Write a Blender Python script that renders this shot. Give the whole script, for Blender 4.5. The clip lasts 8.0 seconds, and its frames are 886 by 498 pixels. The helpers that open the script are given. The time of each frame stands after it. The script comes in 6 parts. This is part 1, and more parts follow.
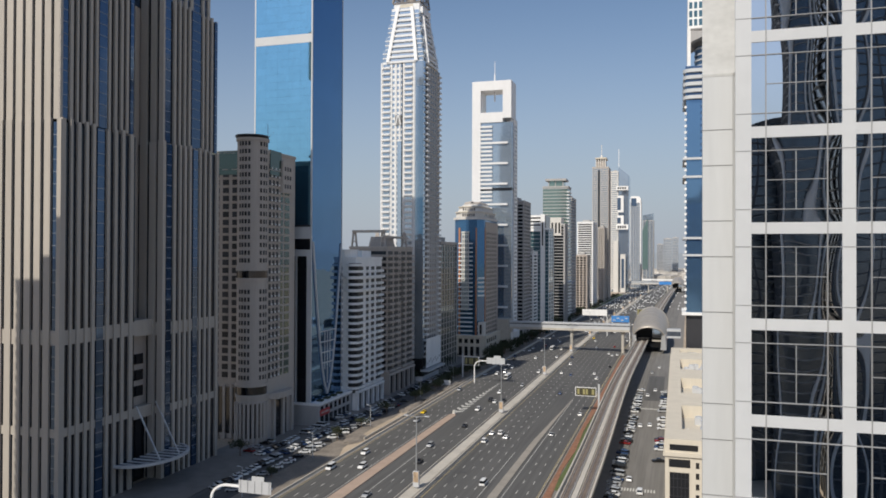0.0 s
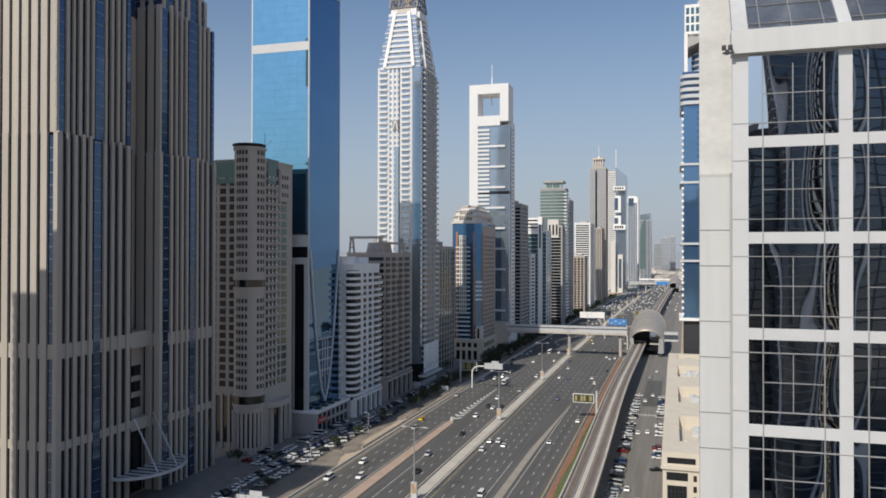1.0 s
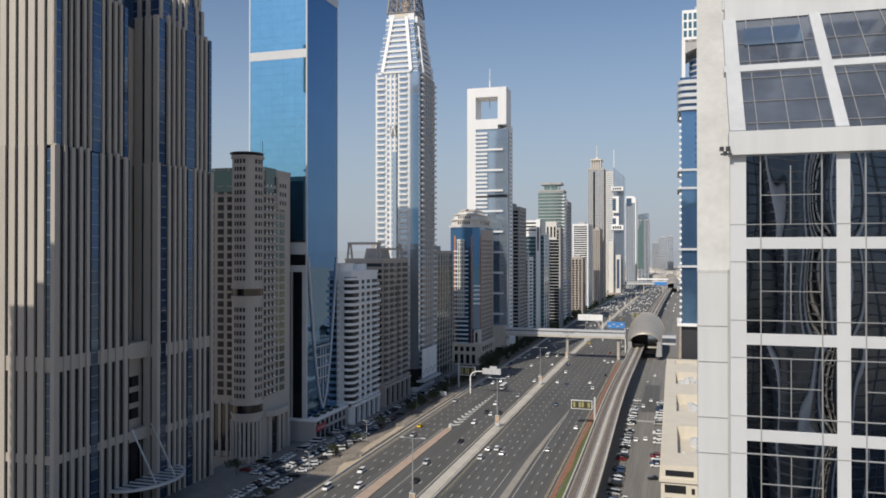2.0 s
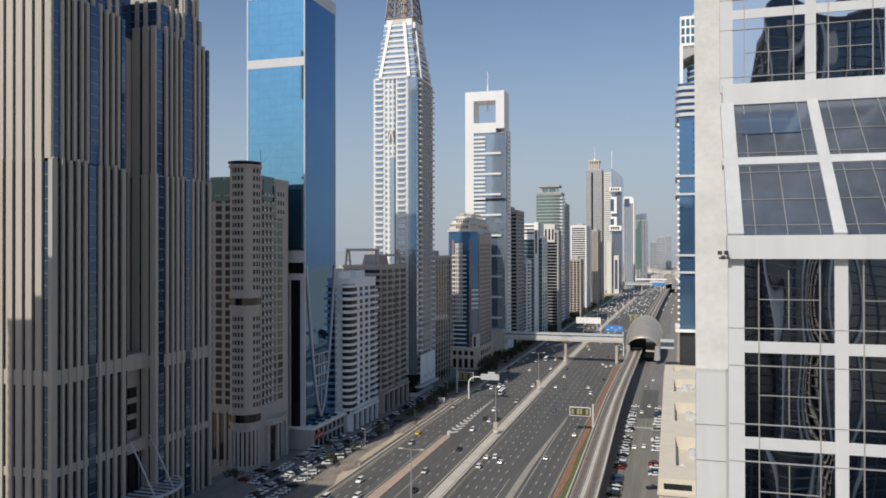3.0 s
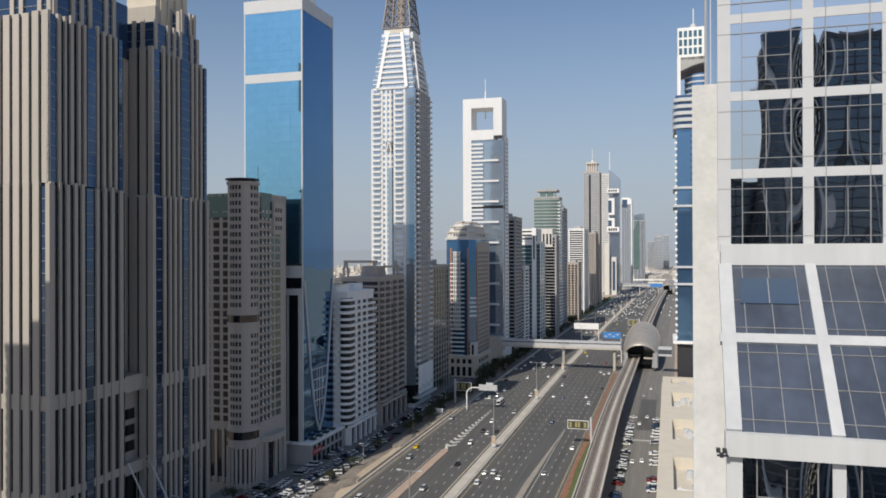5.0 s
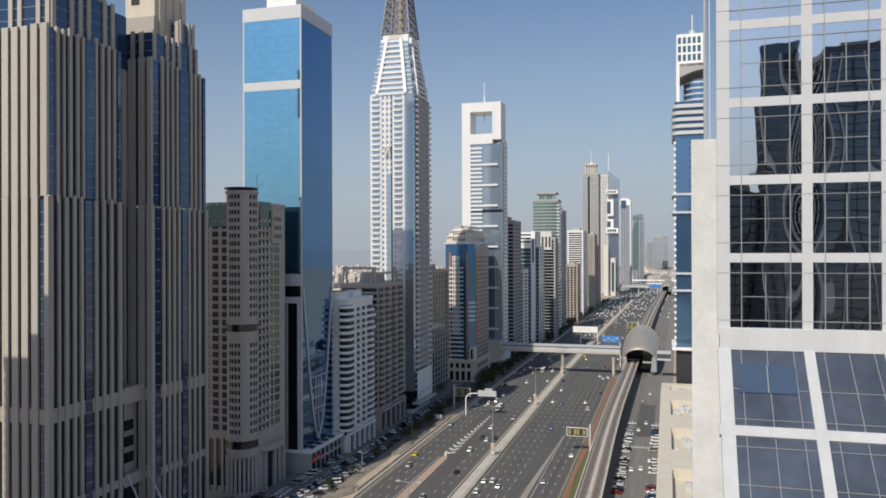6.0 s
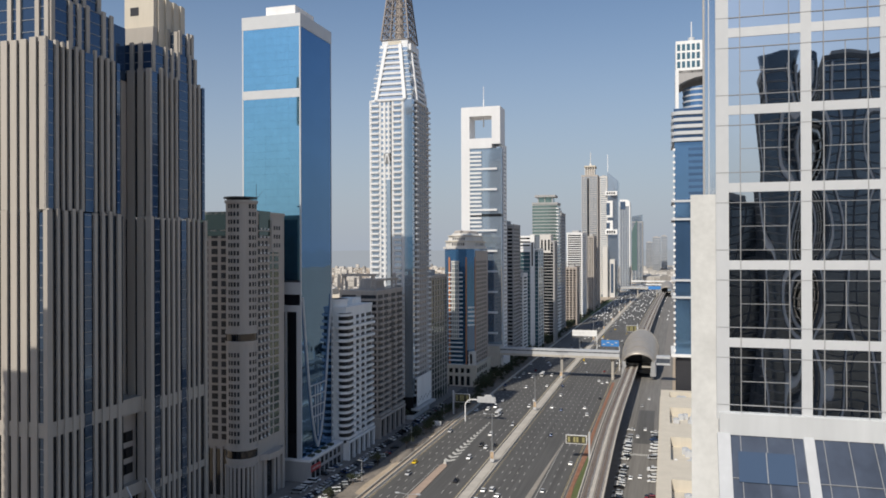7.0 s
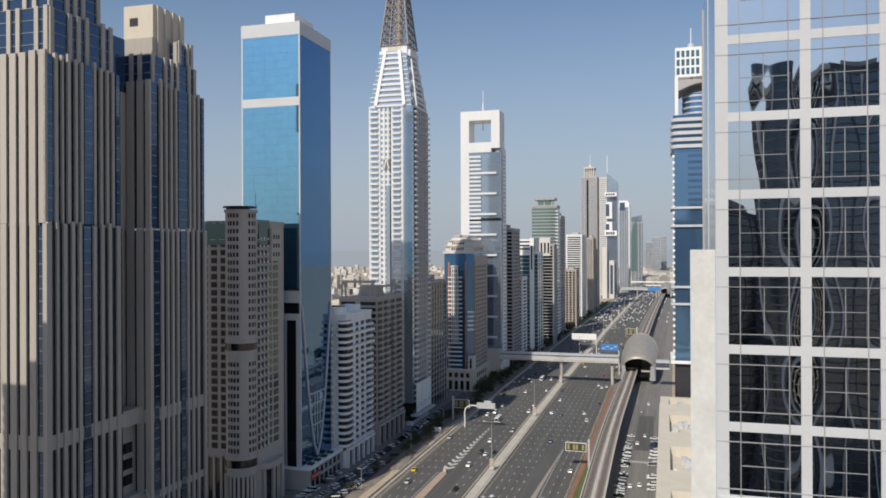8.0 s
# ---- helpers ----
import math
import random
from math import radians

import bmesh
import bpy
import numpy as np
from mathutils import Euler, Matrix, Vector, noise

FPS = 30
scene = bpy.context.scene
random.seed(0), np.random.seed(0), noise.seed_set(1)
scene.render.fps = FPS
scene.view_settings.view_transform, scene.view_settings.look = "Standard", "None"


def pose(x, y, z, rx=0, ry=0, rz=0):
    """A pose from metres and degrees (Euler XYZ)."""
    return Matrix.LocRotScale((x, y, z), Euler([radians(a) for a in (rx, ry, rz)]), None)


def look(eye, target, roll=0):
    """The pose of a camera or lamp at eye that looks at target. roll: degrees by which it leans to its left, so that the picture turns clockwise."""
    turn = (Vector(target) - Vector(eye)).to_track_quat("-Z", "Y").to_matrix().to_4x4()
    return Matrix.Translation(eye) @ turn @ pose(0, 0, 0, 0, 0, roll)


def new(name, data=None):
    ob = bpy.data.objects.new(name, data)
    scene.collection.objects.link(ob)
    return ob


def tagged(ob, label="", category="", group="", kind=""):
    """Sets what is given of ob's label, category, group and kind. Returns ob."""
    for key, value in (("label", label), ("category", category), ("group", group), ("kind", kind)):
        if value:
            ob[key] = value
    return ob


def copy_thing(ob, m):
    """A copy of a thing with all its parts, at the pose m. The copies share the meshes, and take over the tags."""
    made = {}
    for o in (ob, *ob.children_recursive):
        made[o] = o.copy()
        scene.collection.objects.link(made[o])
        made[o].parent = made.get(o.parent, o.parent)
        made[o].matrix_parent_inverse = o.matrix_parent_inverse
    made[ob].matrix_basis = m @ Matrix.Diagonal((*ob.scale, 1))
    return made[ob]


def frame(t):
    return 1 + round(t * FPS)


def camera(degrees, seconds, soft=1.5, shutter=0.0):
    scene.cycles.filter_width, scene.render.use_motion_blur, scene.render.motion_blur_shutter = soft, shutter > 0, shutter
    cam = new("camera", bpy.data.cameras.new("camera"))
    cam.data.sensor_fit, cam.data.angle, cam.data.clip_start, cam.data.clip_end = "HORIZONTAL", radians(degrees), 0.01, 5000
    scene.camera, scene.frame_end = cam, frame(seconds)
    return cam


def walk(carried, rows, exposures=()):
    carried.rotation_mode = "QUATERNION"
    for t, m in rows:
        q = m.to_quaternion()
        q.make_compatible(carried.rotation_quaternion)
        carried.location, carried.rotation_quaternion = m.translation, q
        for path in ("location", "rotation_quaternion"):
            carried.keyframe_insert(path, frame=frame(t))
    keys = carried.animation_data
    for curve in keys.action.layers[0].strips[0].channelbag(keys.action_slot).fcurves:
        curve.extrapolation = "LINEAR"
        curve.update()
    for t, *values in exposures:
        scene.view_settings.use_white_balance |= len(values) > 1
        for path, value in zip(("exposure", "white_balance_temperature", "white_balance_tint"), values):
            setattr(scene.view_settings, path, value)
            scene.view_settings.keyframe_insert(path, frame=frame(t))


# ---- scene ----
# camera: a drone that climbs straight up beside a tower
cam = camera(60.03, 8.0, 1.75)
ROWS = [  # seconds, height, yaw, pitch, roll
    (0, 77.56, 17.000, 0.565, 0.212),
    (0.5, 79.61, 16.898, 0.520, 0.148),
    (1, 81.71, 16.813, 0.464, 0.090),
    (1.5, 83.66, 16.739, 0.417, 0.040),
    (3, 89.74, 16.529, 0.309, -0.093),
    (3.5, 91.64, 16.469, 0.273, -0.123),
    (4, 93.64, 16.423, 0.239, -0.142),
    (4.5, 95.51, 16.400, 0.205, -0.158),
    (6, 101.49, 16.294, 0.117, -0.190),
    (6.5, 103.50, 16.268, 0.104, -0.199),
    (7, 105.56, 16.240, 0.087, -0.208),
    (7.5, 107.53, 16.221, 0.066, -0.220),
    (8, 109.62, 16.201, 0.046, -0.234),
]


def aim(z, yaw, pitch, roll):
    a, b = radians(yaw), radians(pitch)
    return look((0, 0, z), (-math.sin(a) * math.cos(b), math.cos(a) * math.cos(b), z + math.sin(b)), roll)


walk(cam, [(t, aim(z, yaw, pitch, roll)) for t, z, yaw, pitch, roll in ROWS], [(0.0, 0.0), (8.0, 0.0)])

# light: afternoon sun from behind and slightly left, hazy sky
SUN_EL, SUN_SIDE = 44.0, 14.0
sky = bpy.data.worlds.new("sky")
scene.world = sky
sky.use_nodes = True
nt = sky.node_tree
tex = nt.nodes.new("ShaderNodeTexSky")
tex.sky_type = "NISHITA"
tex.sun_disc = False
tex.sun_elevation = radians(SUN_EL)
tex.sun_rotation = radians(180 + SUN_SIDE)
tex.altitude = 0
tex.air_density = 1.0
tex.dust_density = 1.0
tex.ozone_density = 3.0
co, sep, ramp, mixer = nt.nodes.new("ShaderNodeTexCoord"), nt.nodes.new("ShaderNodeSeparateXYZ"), nt.nodes.new("ShaderNodeMapRange"), nt.nodes.new("ShaderNodeMix")
ramp.interpolation_type = "SMOOTHERSTEP"
ramp.inputs["From Min"].default_value, ramp.inputs["From Max"].default_value = -0.12, 0.42
ramp.inputs["To Min"].default_value, ramp.inputs["To Max"].default_value = 1.0, 0.0
mixer.data_type = "RGBA"
mixer.inputs[7].default_value = (3.9, 4.35, 5.1, 1)  # dust haze near the horizon
nt.links.new(co.outputs["Generated"], sep.inputs[0])
nt.links.new(sep.outputs["Z"], ramp.inputs["Value"])
nt.links.new(ramp.outputs[0], mixer.inputs[0])
nt.links.new(tex.outputs[0], mixer.inputs[6])
nt.links.new(mixer.outputs[2], nt.nodes["Background"].inputs[0])
nt.nodes["Background"].inputs[1].default_value = 0.1
sun = new("sun", bpy.data.lights.new("sun", "SUN"))
sun.data.energy, sun.data.angle, sun.data.color = 4.0, radians(0.53), (1.0, 0.93, 0.82)
ce = math.cos(radians(SUN_EL))
sun.matrix_world = look((-ce * math.sin(radians(SUN_SIDE)) * 900, -ce * math.cos(radians(SUN_SIDE)) * 900, math.sin(radians(SUN_EL)) * 900), (0, 0, 0))

# ---------------------------------------------------------------- materials
def mat(name, col, rough=0.7, metal=0.0, var=0.15, scale=0.3, fine=3.0, bump=0.0, rand=0.0, streak=False, spec=0.5, island=False):
    """A surface with variation at two scales, in world metres."""
    m = bpy.data.materials.new(name)
    m.use_nodes = True
    n, l = m.node_tree.nodes, m.node_tree.links
    b = n["Principled BSDF"]
    b.inputs["Roughness"].default_value = rough
    b.inputs["Metallic"].default_value = metal
    b.inputs["Specular IOR Level"].default_value = spec
    g = n.new("ShaderNodeNewGeometry")
    mp = n.new("ShaderNodeMapping")
    if streak:
        mp.inputs["Scale"].default_value = (1, 0.025, 1) if streak == "y" else (1, 1, 0.12)
    l.new(g.outputs["Position"], mp.inputs[0])
    big, small = n.new("ShaderNodeTexNoise"), n.new("ShaderNodeTexNoise")
    big.inputs["Scale"].default_value, small.inputs["Scale"].default_value = scale, fine
    big.inputs["Detail"].default_value, small.inputs["Detail"].default_value = 4, 3
    l.new(mp.outputs[0], big.inputs["Vector"])
    l.new(mp.outputs[0], small.inputs["Vector"])
    mix = n.new("ShaderNodeMath")
    mix.operation = "MULTIPLY_ADD"
    mix.inputs[1].default_value = 0.4
    l.new(small.outputs["Fac"], mix.inputs[0])
    half = n.new("ShaderNodeMath")
    half.operation = "MULTIPLY"
    half.inputs[1].default_value = 0.6
    l.new(big.outputs["Fac"], half.inputs[0])
    l.new(half.outputs[0], mix.inputs[2])
    rng = n.new("ShaderNodeMapRange")
    rng.inputs["From Min"].default_value, rng.inputs["From Max"].default_value = 0.3, 0.7
    rng.inputs["To Min"].default_value, rng.inputs["To Max"].default_value = 1 - var, 1 + var
    l.new(mix.outputs[0], rng.inputs["Value"])
    val = rng.outputs[0]
    if rand:
        info = n.new("ShaderNodeObjectInfo") if not island else n.new("ShaderNodeNewGeometry")
        r2 = n.new("ShaderNodeMapRange")
        r2.inputs["To Min"].default_value, r2.inputs["To Max"].default_value = 1 - rand, 1 + rand
        l.new(info.outputs["Random Per Island" if island else "Random"], r2.inputs["Value"])
        mul = n.new("ShaderNodeMath")
        mul.operation = "MULTIPLY"
        l.new(val, mul.inputs[0])
        l.new(r2.outputs[0], mul.inputs[1])
        val = mul.outputs[0]
    sc = n.new("ShaderNodeVectorMath")
    sc.operation = "SCALE"
    sc.inputs[0].default_value = col
    l.new(val, sc.inputs["Scale"])
    l.new(sc.outputs[0], b.inputs["Base Color"])
    if bump:
        bp = n.new("ShaderNodeBump")
        bp.inputs["Strength"].default_value, bp.inputs["Distance"].default_value = 1.0, bump
        l.new(small.outputs["Fac"], bp.inputs["Height"])
        l.new(bp.outputs[0], b.inputs["Normal"])
    return m


def glass(name, col, metal=0.7, rough=0.04, wave=0.02, scale=0.25, rand=0.12, stretch=(1, 1, 1), pillow=0.0, var=0.06, streak=False):
    """Coated curtain-wall glass: a tinted mirror with gently wavy panes; pillow: how far each pane bulges, in metres."""
    m = mat(name, col, rough, metal, var, 0.3 if streak else 0.05, 1.6 if streak else 0.4, 0.0, rand, spec=0.8, streak=streak)
    n, l = m.node_tree.nodes, m.node_tree.links
    def maths(op, a, b):
        k = n.new("ShaderNodeMath")
        k.operation = op
        for i, v in enumerate((a, b)):
            if isinstance(v, (int, float)):
                k.inputs[i].default_value = v
            else:
                l.new(v, k.inputs[i])
        return k.outputs[0]
    g, no, bp = n.new("ShaderNodeNewGeometry"), n.new("ShaderNodeTexNoise"), n.new("ShaderNodeBump")
    no.inputs["Scale"].default_value, no.inputs["Detail"].default_value = scale, 0
    mp = n.new("ShaderNodeMapping")
    mp.inputs["Scale"].default_value = stretch
    l.new(g.outputs["Position"], mp.inputs[0])
    bp.inputs["Strength"].default_value, bp.inputs["Distance"].default_value = 1.0, 1.0
    l.new(mp.outputs[0], no.inputs["Vector"])
    height = maths("MULTIPLY", no.outputs["Fac"], wave)
    if pillow:
        # each pane bulges between its edges, more or less than its neighbour
        tc, sp, info, off = n.new("ShaderNodeTexCoord"), n.new("ShaderNodeSeparateXYZ"), n.new("ShaderNodeObjectInfo"), n.new("ShaderNodeVectorMath")
        l.new(tc.outputs["Generated"], sp.inputs[0])
        u, v = sp.outputs["X"], sp.outputs["Z"]
        bulge = maths("MULTIPLY", maths("MULTIPLY", u, maths("SUBTRACT", 1.0, u)), maths("MULTIPLY", v, maths("SUBTRACT", 1.0, v)))
        amount = maths("MULTIPLY", maths("ADD", info.outputs["Random"], 0.5), pillow * 16)
        height = maths("ADD", height, maths("MULTIPLY", bulge, amount))
        off.operation = "ADD"
        l.new(mp.outputs[0], off.inputs[0])
        l.new(maths("MULTIPLY", info.outputs["Random"], 40.0), off.inputs[1])
        l.new(off.outputs[0], no.inputs["Vector"])
    l.new(height, bp.inputs["Height"])
    l.new(bp.outputs[0], n["Principled BSDF"].inputs["Normal"])
    return m


M = dict(
    dust=mat("grey_dusty_soil", (0.22, 0.19, 0.158), 0.95, var=0.35, scale=0.12, fine=0.9),
    sand=mat("sandy_ground", (0.42, 0.34, 0.25), 0.9, var=0.25, scale=0.05, fine=0.7),
    asphalt=mat("asphalt", (0.092, 0.09, 0.087), 0.85, var=0.3, scale=0.5, fine=1.6, streak="y"),
    asphalt_old=mat("worn_asphalt", (0.17, 0.162, 0.15), 0.88, var=0.3, scale=0.45, fine=1.4, streak="y"),
    paver=mat("grey_pavers", (0.2, 0.185, 0.168), 0.85, var=0.2, scale=0.2, fine=2.0),
    pink=mat("pinkish_pavers", (0.4, 0.3, 0.235), 0.85, var=0.15, scale=0.2, fine=2.0),
    red=mat("red_planting", (0.26, 0.13, 0.08), 0.9, var=0.4, scale=0.6, fine=2.5),
    grass=mat("lawn", (0.1, 0.125, 0.045), 0.9, var=0.3, scale=0.5, fine=4.0),
    concrete=mat("pale_concrete", (0.47, 0.435, 0.38), 0.8, var=0.16, scale=0.15, fine=1.5),
    paint=mat("road_paint", (0.55, 0.54, 0.5), 0.7, var=0.15, scale=0.4, fine=4.0),
    yellow=mat("yellow_paint", (0.5, 0.4, 0.2), 0.7, var=0.15, scale=0.4, fine=4.0),
    rail=mat("rusty_track_bed", (0.16, 0.125, 0.1), 0.8, var=0.3, scale=0.3, fine=3.0),
    steel=mat("galvanised_steel", (0.45, 0.46, 0.47), 0.45, 0.6, var=0.08),
    # near-black for windows and balcony recesses, the recess shade included in the colour
    void=mat("dark_window_recess", (0.02, 0.022, 0.026), 0.45, var=0.5, scale=0.6, fine=2.0, rand=0.5, spec=0.35),
    dark=mat("dark_metal", (0.035, 0.035, 0.04), 0.5, 0.2, var=0.1),
    white=mat("white_cladding", (0.535, 0.545, 0.55), 0.38, var=0.045, scale=0.25, fine=2.0, rand=0.03),
    white_dusty=mat("dusty_white_cladding", (0.55, 0.56, 0.56), 0.45, var=0.09, scale=0.5, fine=2.5, streak=True),
    white_render=mat("white_render", (0.78, 0.775, 0.76), 0.75, var=0.08, scale=0.2, fine=1.5, streak=True, rand=0.04),
    white_worn=mat("worn_white_cladding", (0.45, 0.46, 0.47), 0.5, var=0.12, scale=0.4, fine=2.5, streak=True),
    stone=mat("pale_veined_stone", (0.5, 0.5, 0.485), 0.4, var=0.14, scale=0.6, fine=3.0, streak=True),
    joint=mat("dark_joint", (0.2, 0.2, 0.2), 0.6, 0.2, var=0.1),
    mullion=mat("grey_mullion", (0.3, 0.3, 0.3), 0.45, 0.3, var=0.08),
    beige=mat("beige_render", (0.42, 0.38, 0.34), 0.8, var=0.1, scale=0.12, fine=1.2, streak=True, rand=0.03),
    rib=mat("sandstone_rib", (0.415, 0.378, 0.33), 0.7, var=0.09, scale=0.12, fine=1.0, streak=True, rand=0.05),
    cream=mat("cream_render", (0.58, 0.525, 0.43), 0.8, var=0.08, scale=0.2, fine=1.5, streak=True),
    brown=mat("brown_render", (0.41, 0.365, 0.325), 0.8, var=0.12, scale=0.2, fine=1.2, streak=True, rand=0.04),
    taupe=mat("taupe_panels", (0.4, 0.345, 0.3), 0.7, var=0.1, scale=0.2, fine=1.2, streak=True, rand=0.04),
    grey=mat("grey_render", (0.38, 0.37, 0.36), 0.8, var=0.1, scale=0.2, fine=1.2, streak=True, rand=0.05),
    orange=mat("terracotta_stone", (0.42, 0.17, 0.075), 0.6, var=0.12, scale=0.2, fine=1.2),
    dome=mat("bronze_metal_shell", (0.41, 0.375, 0.33), 0.42, 0.35, var=0.1, scale=0.3, fine=2.0),
    foliage=mat("dark_foliage", (0.04, 0.05, 0.022), 0.8, var=0.4, scale=0.5, fine=2.0, rand=0.2),
    bark=mat("tree_bark", (0.16, 0.11, 0.07), 0.9, var=0.2, scale=1.0, fine=6.0),
    sign_blue=mat("blue_sign", (0.05, 0.22, 0.55), 0.5, var=0.05),
    sign_grey=mat("sign_back", (0.55, 0.56, 0.57), 0.5, 0.2, var=0.08),
    lowrise=mat("pale_low_houses", (0.46, 0.435, 0.4), 0.85, var=0.3, scale=0.02, fine=0.2, rand=0.5, island=True),
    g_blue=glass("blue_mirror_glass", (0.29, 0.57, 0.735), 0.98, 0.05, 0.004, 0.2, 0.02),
    g_navy=glass("navy_mirror_glass", (0.09, 0.16, 0.28), 0.7, 0.06, 0.01, 0.2),
    g_dark=glass("dark_glass", (0.012, 0.014, 0.018), 0.2, 0.08, 0.008, 0.2),
    g_green=glass("green_tinted_glass", (0.06, 0.1, 0.09), 0.5, 0.07, 0.01, 0.2),
    g_teal=glass("teal_glass", (0.1, 0.2, 0.24), 0.6, 0.07, 0.01, 0.2),
    g_near=glass("grey_mirror_glass", (0.74, 0.76, 0.78), 1.0, 0.012, 0.016, 0.5, 0.05, (1.4, 1.0, 0.5), 0.0045),
    g_wing=glass("pale_sky_glass", (0.5, 0.56, 0.64), 0.85, 0.08, 0.006, 0.2, 0.02),
    g_slate=glass("slate_blue_glass", (0.13, 0.19, 0.28), 0.6, 0.1, 0.01, 0.4, 0.03),
    g_slope=glass("dusty_sloped_glass", (0.155, 0.18, 0.225), 0.6, 0.13, 0.01, 0.4, 0.08, var=0.35, streak=True),
)

# ---------------------------------------------------------------- helpers
CUBES = {}


def cube_mesh(material):
    """One shared unit cube for each material, its origin in its lower corner."""
    if material not in CUBES:
        me = bpy.data.meshes.new("block_" + material)
        v = [(x, y, z) for z in (0, 1) for y in (0, 1) for x in (0, 1)]
        me.from_pydata(v, [], [(0, 2, 3, 1), (4, 5, 7, 6), (0, 1, 5, 4), (2, 6, 7, 3), (0, 4, 6, 2), (1, 3, 7, 5)])
        me.materials.append(M[material])
        CUBES[material] = me
    return CUBES[material]


def thing(name, label, category, x=0.0, y=0.0, z=0.0, group="", kind=""):
    ob = new(name)
    ob.location = (x, y, z)
    return tagged(ob, label, category, group, kind)


def origin(ob):
    """The place of an object that has turned neither itself nor its parents."""
    v = Vector()
    while ob:
        v += ob.location
        ob = ob.parent
    return v


def box(name, material, parent, x0, x1, y0, y1, z0, z1, label="", kind=""):
    """A straight block, in world metres, as a part of parent (an Empty without turn)."""
    ob = new(name, cube_mesh(material))
    ob.scale = (x1 - x0, y1 - y0, z1 - z0)
    o = origin(parent)
    ob.location = (x0 - o.x, y0 - o.y, z0 - o.z)
    ob.parent = parent
    return tagged(ob, label, kind=kind)


def part(name, bm, material, parent, label="", kind="", smooth=False):
    """A bmesh in world metres as one mesh object under parent."""
    me = bpy.data.meshes.new(name)
    bmesh.ops.recalc_face_normals(bm, faces=bm.faces)
    bm.to_mesh(me)
    bm.free()
    if smooth:
        me.shade_smooth()
    me.materials.append(M[material])
    ob = new(name, me)
    if parent:
        me.transform(Matrix.Translation(-origin(parent)))
    ob.parent = parent
    return tagged(ob, label, kind=kind)


def slab(bm, x0, x1, y0, y1, z0, z1):
    v = [bm.verts.new((x, y, z)) for z in (z0, z1) for y in (y0, y1) for x in (x0, x1)]
    for f in ((0, 2, 3, 1), (4, 5, 7, 6), (0, 1, 5, 4), (2, 6, 7, 3), (0, 4, 6, 2), (1, 3, 7, 5)):
        bm.faces.new([v[i] for i in f])


def prism(bm, outline, z0, z1, top=None):
    """An upright prism; top may give another outline for its upper end, or heights by point."""
    low = [bm.verts.new((x, y, z0)) for x, y in outline]
    up = [bm.verts.new((p[0], p[1], p[2] if len(p) > 2 else z1)) for p in (top or outline)]
    n = len(low)
    bm.faces.new(low[::-1])
    bm.faces.new(up)
    for i in range(n):
        bm.faces.new((low[i], low[(i + 1) % n], up[(i + 1) % n], up[i]))


def beam(bm, p, q, w):
    """A square bar from p to q."""
    p, q = Vector(p), Vector(q)
    d = (q - p).normalized()
    a = d.cross(Vector((0, 0, 1)) if abs(d.z) < 0.95 else Vector((1, 0, 0))).normalized() * w / 2
    b = d.cross(a).normalized() * w / 2
    r = [[bm.verts.new(e + s * a + t * b) for s, t in ((-1, -1), (1, -1), (1, 1), (-1, 1))] for e in (p, q)]
    for i in range(4):
        bm.faces.new((r[0][i], r[0][(i + 1) % 4], r[1][(i + 1) % 4], r[1][i]))
    bm.faces.new(r[0][::-1])
    bm.faces.new(r[1])


def tube(bm, pts, w):
    """A square bar that follows pts."""
    rows = []
    pts = [Vector(p) for p in pts]
    for i, p in enumerate(pts):
        d = (pts[min(i + 1, len(pts) - 1)] - pts[max(i - 1, 0)]).normalized()
        a = d.cross(Vector((0, 0, 1)) if abs(d.z) < 0.999 else Vector((1, 0, 0))).normalized() * w / 2
        c = d.cross(a).normalized() * w / 2
        rows.append([bm.verts.new(p + u * a + v * c) for u, v in ((-1, -1), (1, -1), (1, 1), (-1, 1))])
    for p, q in zip(rows, rows[1:]):
        for i in range(4):
            bm.faces.new((p[i], p[(i + 1) % 4], q[(i + 1) % 4], q[i]))
    bm.faces.new(rows[0][::-1])
    bm.faces.new(rows[-1])


def ring(cx, cy, r, n, a0=0.0, a1=360.0):
    return [(cx + r * math.cos(radians(a0 + (a1 - a0) * i / n)), cy + r * math.sin(radians(a0 + (a1 - a0) * i / n))) for i in range(n + (a1 - a0 < 359))]


def storeys(t, wall, x0, x1, y0, y1, z0, z1, step, band, depth=0.35, name="spandrel"):
    """One slab edge for each storey, all round the body."""
    k = round((z1 - z0) / step)
    step = (z1 - z0) / k
    for i in range(k + 1):
        z = z0 + i * step
        box(name, wall, t, x0 - depth, x1 + depth, y0 - depth, y1 + depth, z - band / 2, z + band / 2)


def piers(t, wall, x0, x1, y0, y1, z0, z1, width, sides, depth=0.45, name="pier"):
    """Upright piers; sides: S, N, E, W with their number."""
    for side, n in sides.items():
        for i in range(n):
            f = i / (n - 1) if n > 1 else 0.5
            if side in "SN":
                x = x0 + (x1 - x0 - width) * f
                y = y0 - depth if side == "S" else y1
                box(name, wall, t, x, x + width, y, y + depth, z0, z1)
            else:
                y = y0 + (y1 - y0 - width) * f
                x = x0 - depth if side == "W" else x1
                box(name, wall, t, x, x + depth, y, y + width, z0, z1)


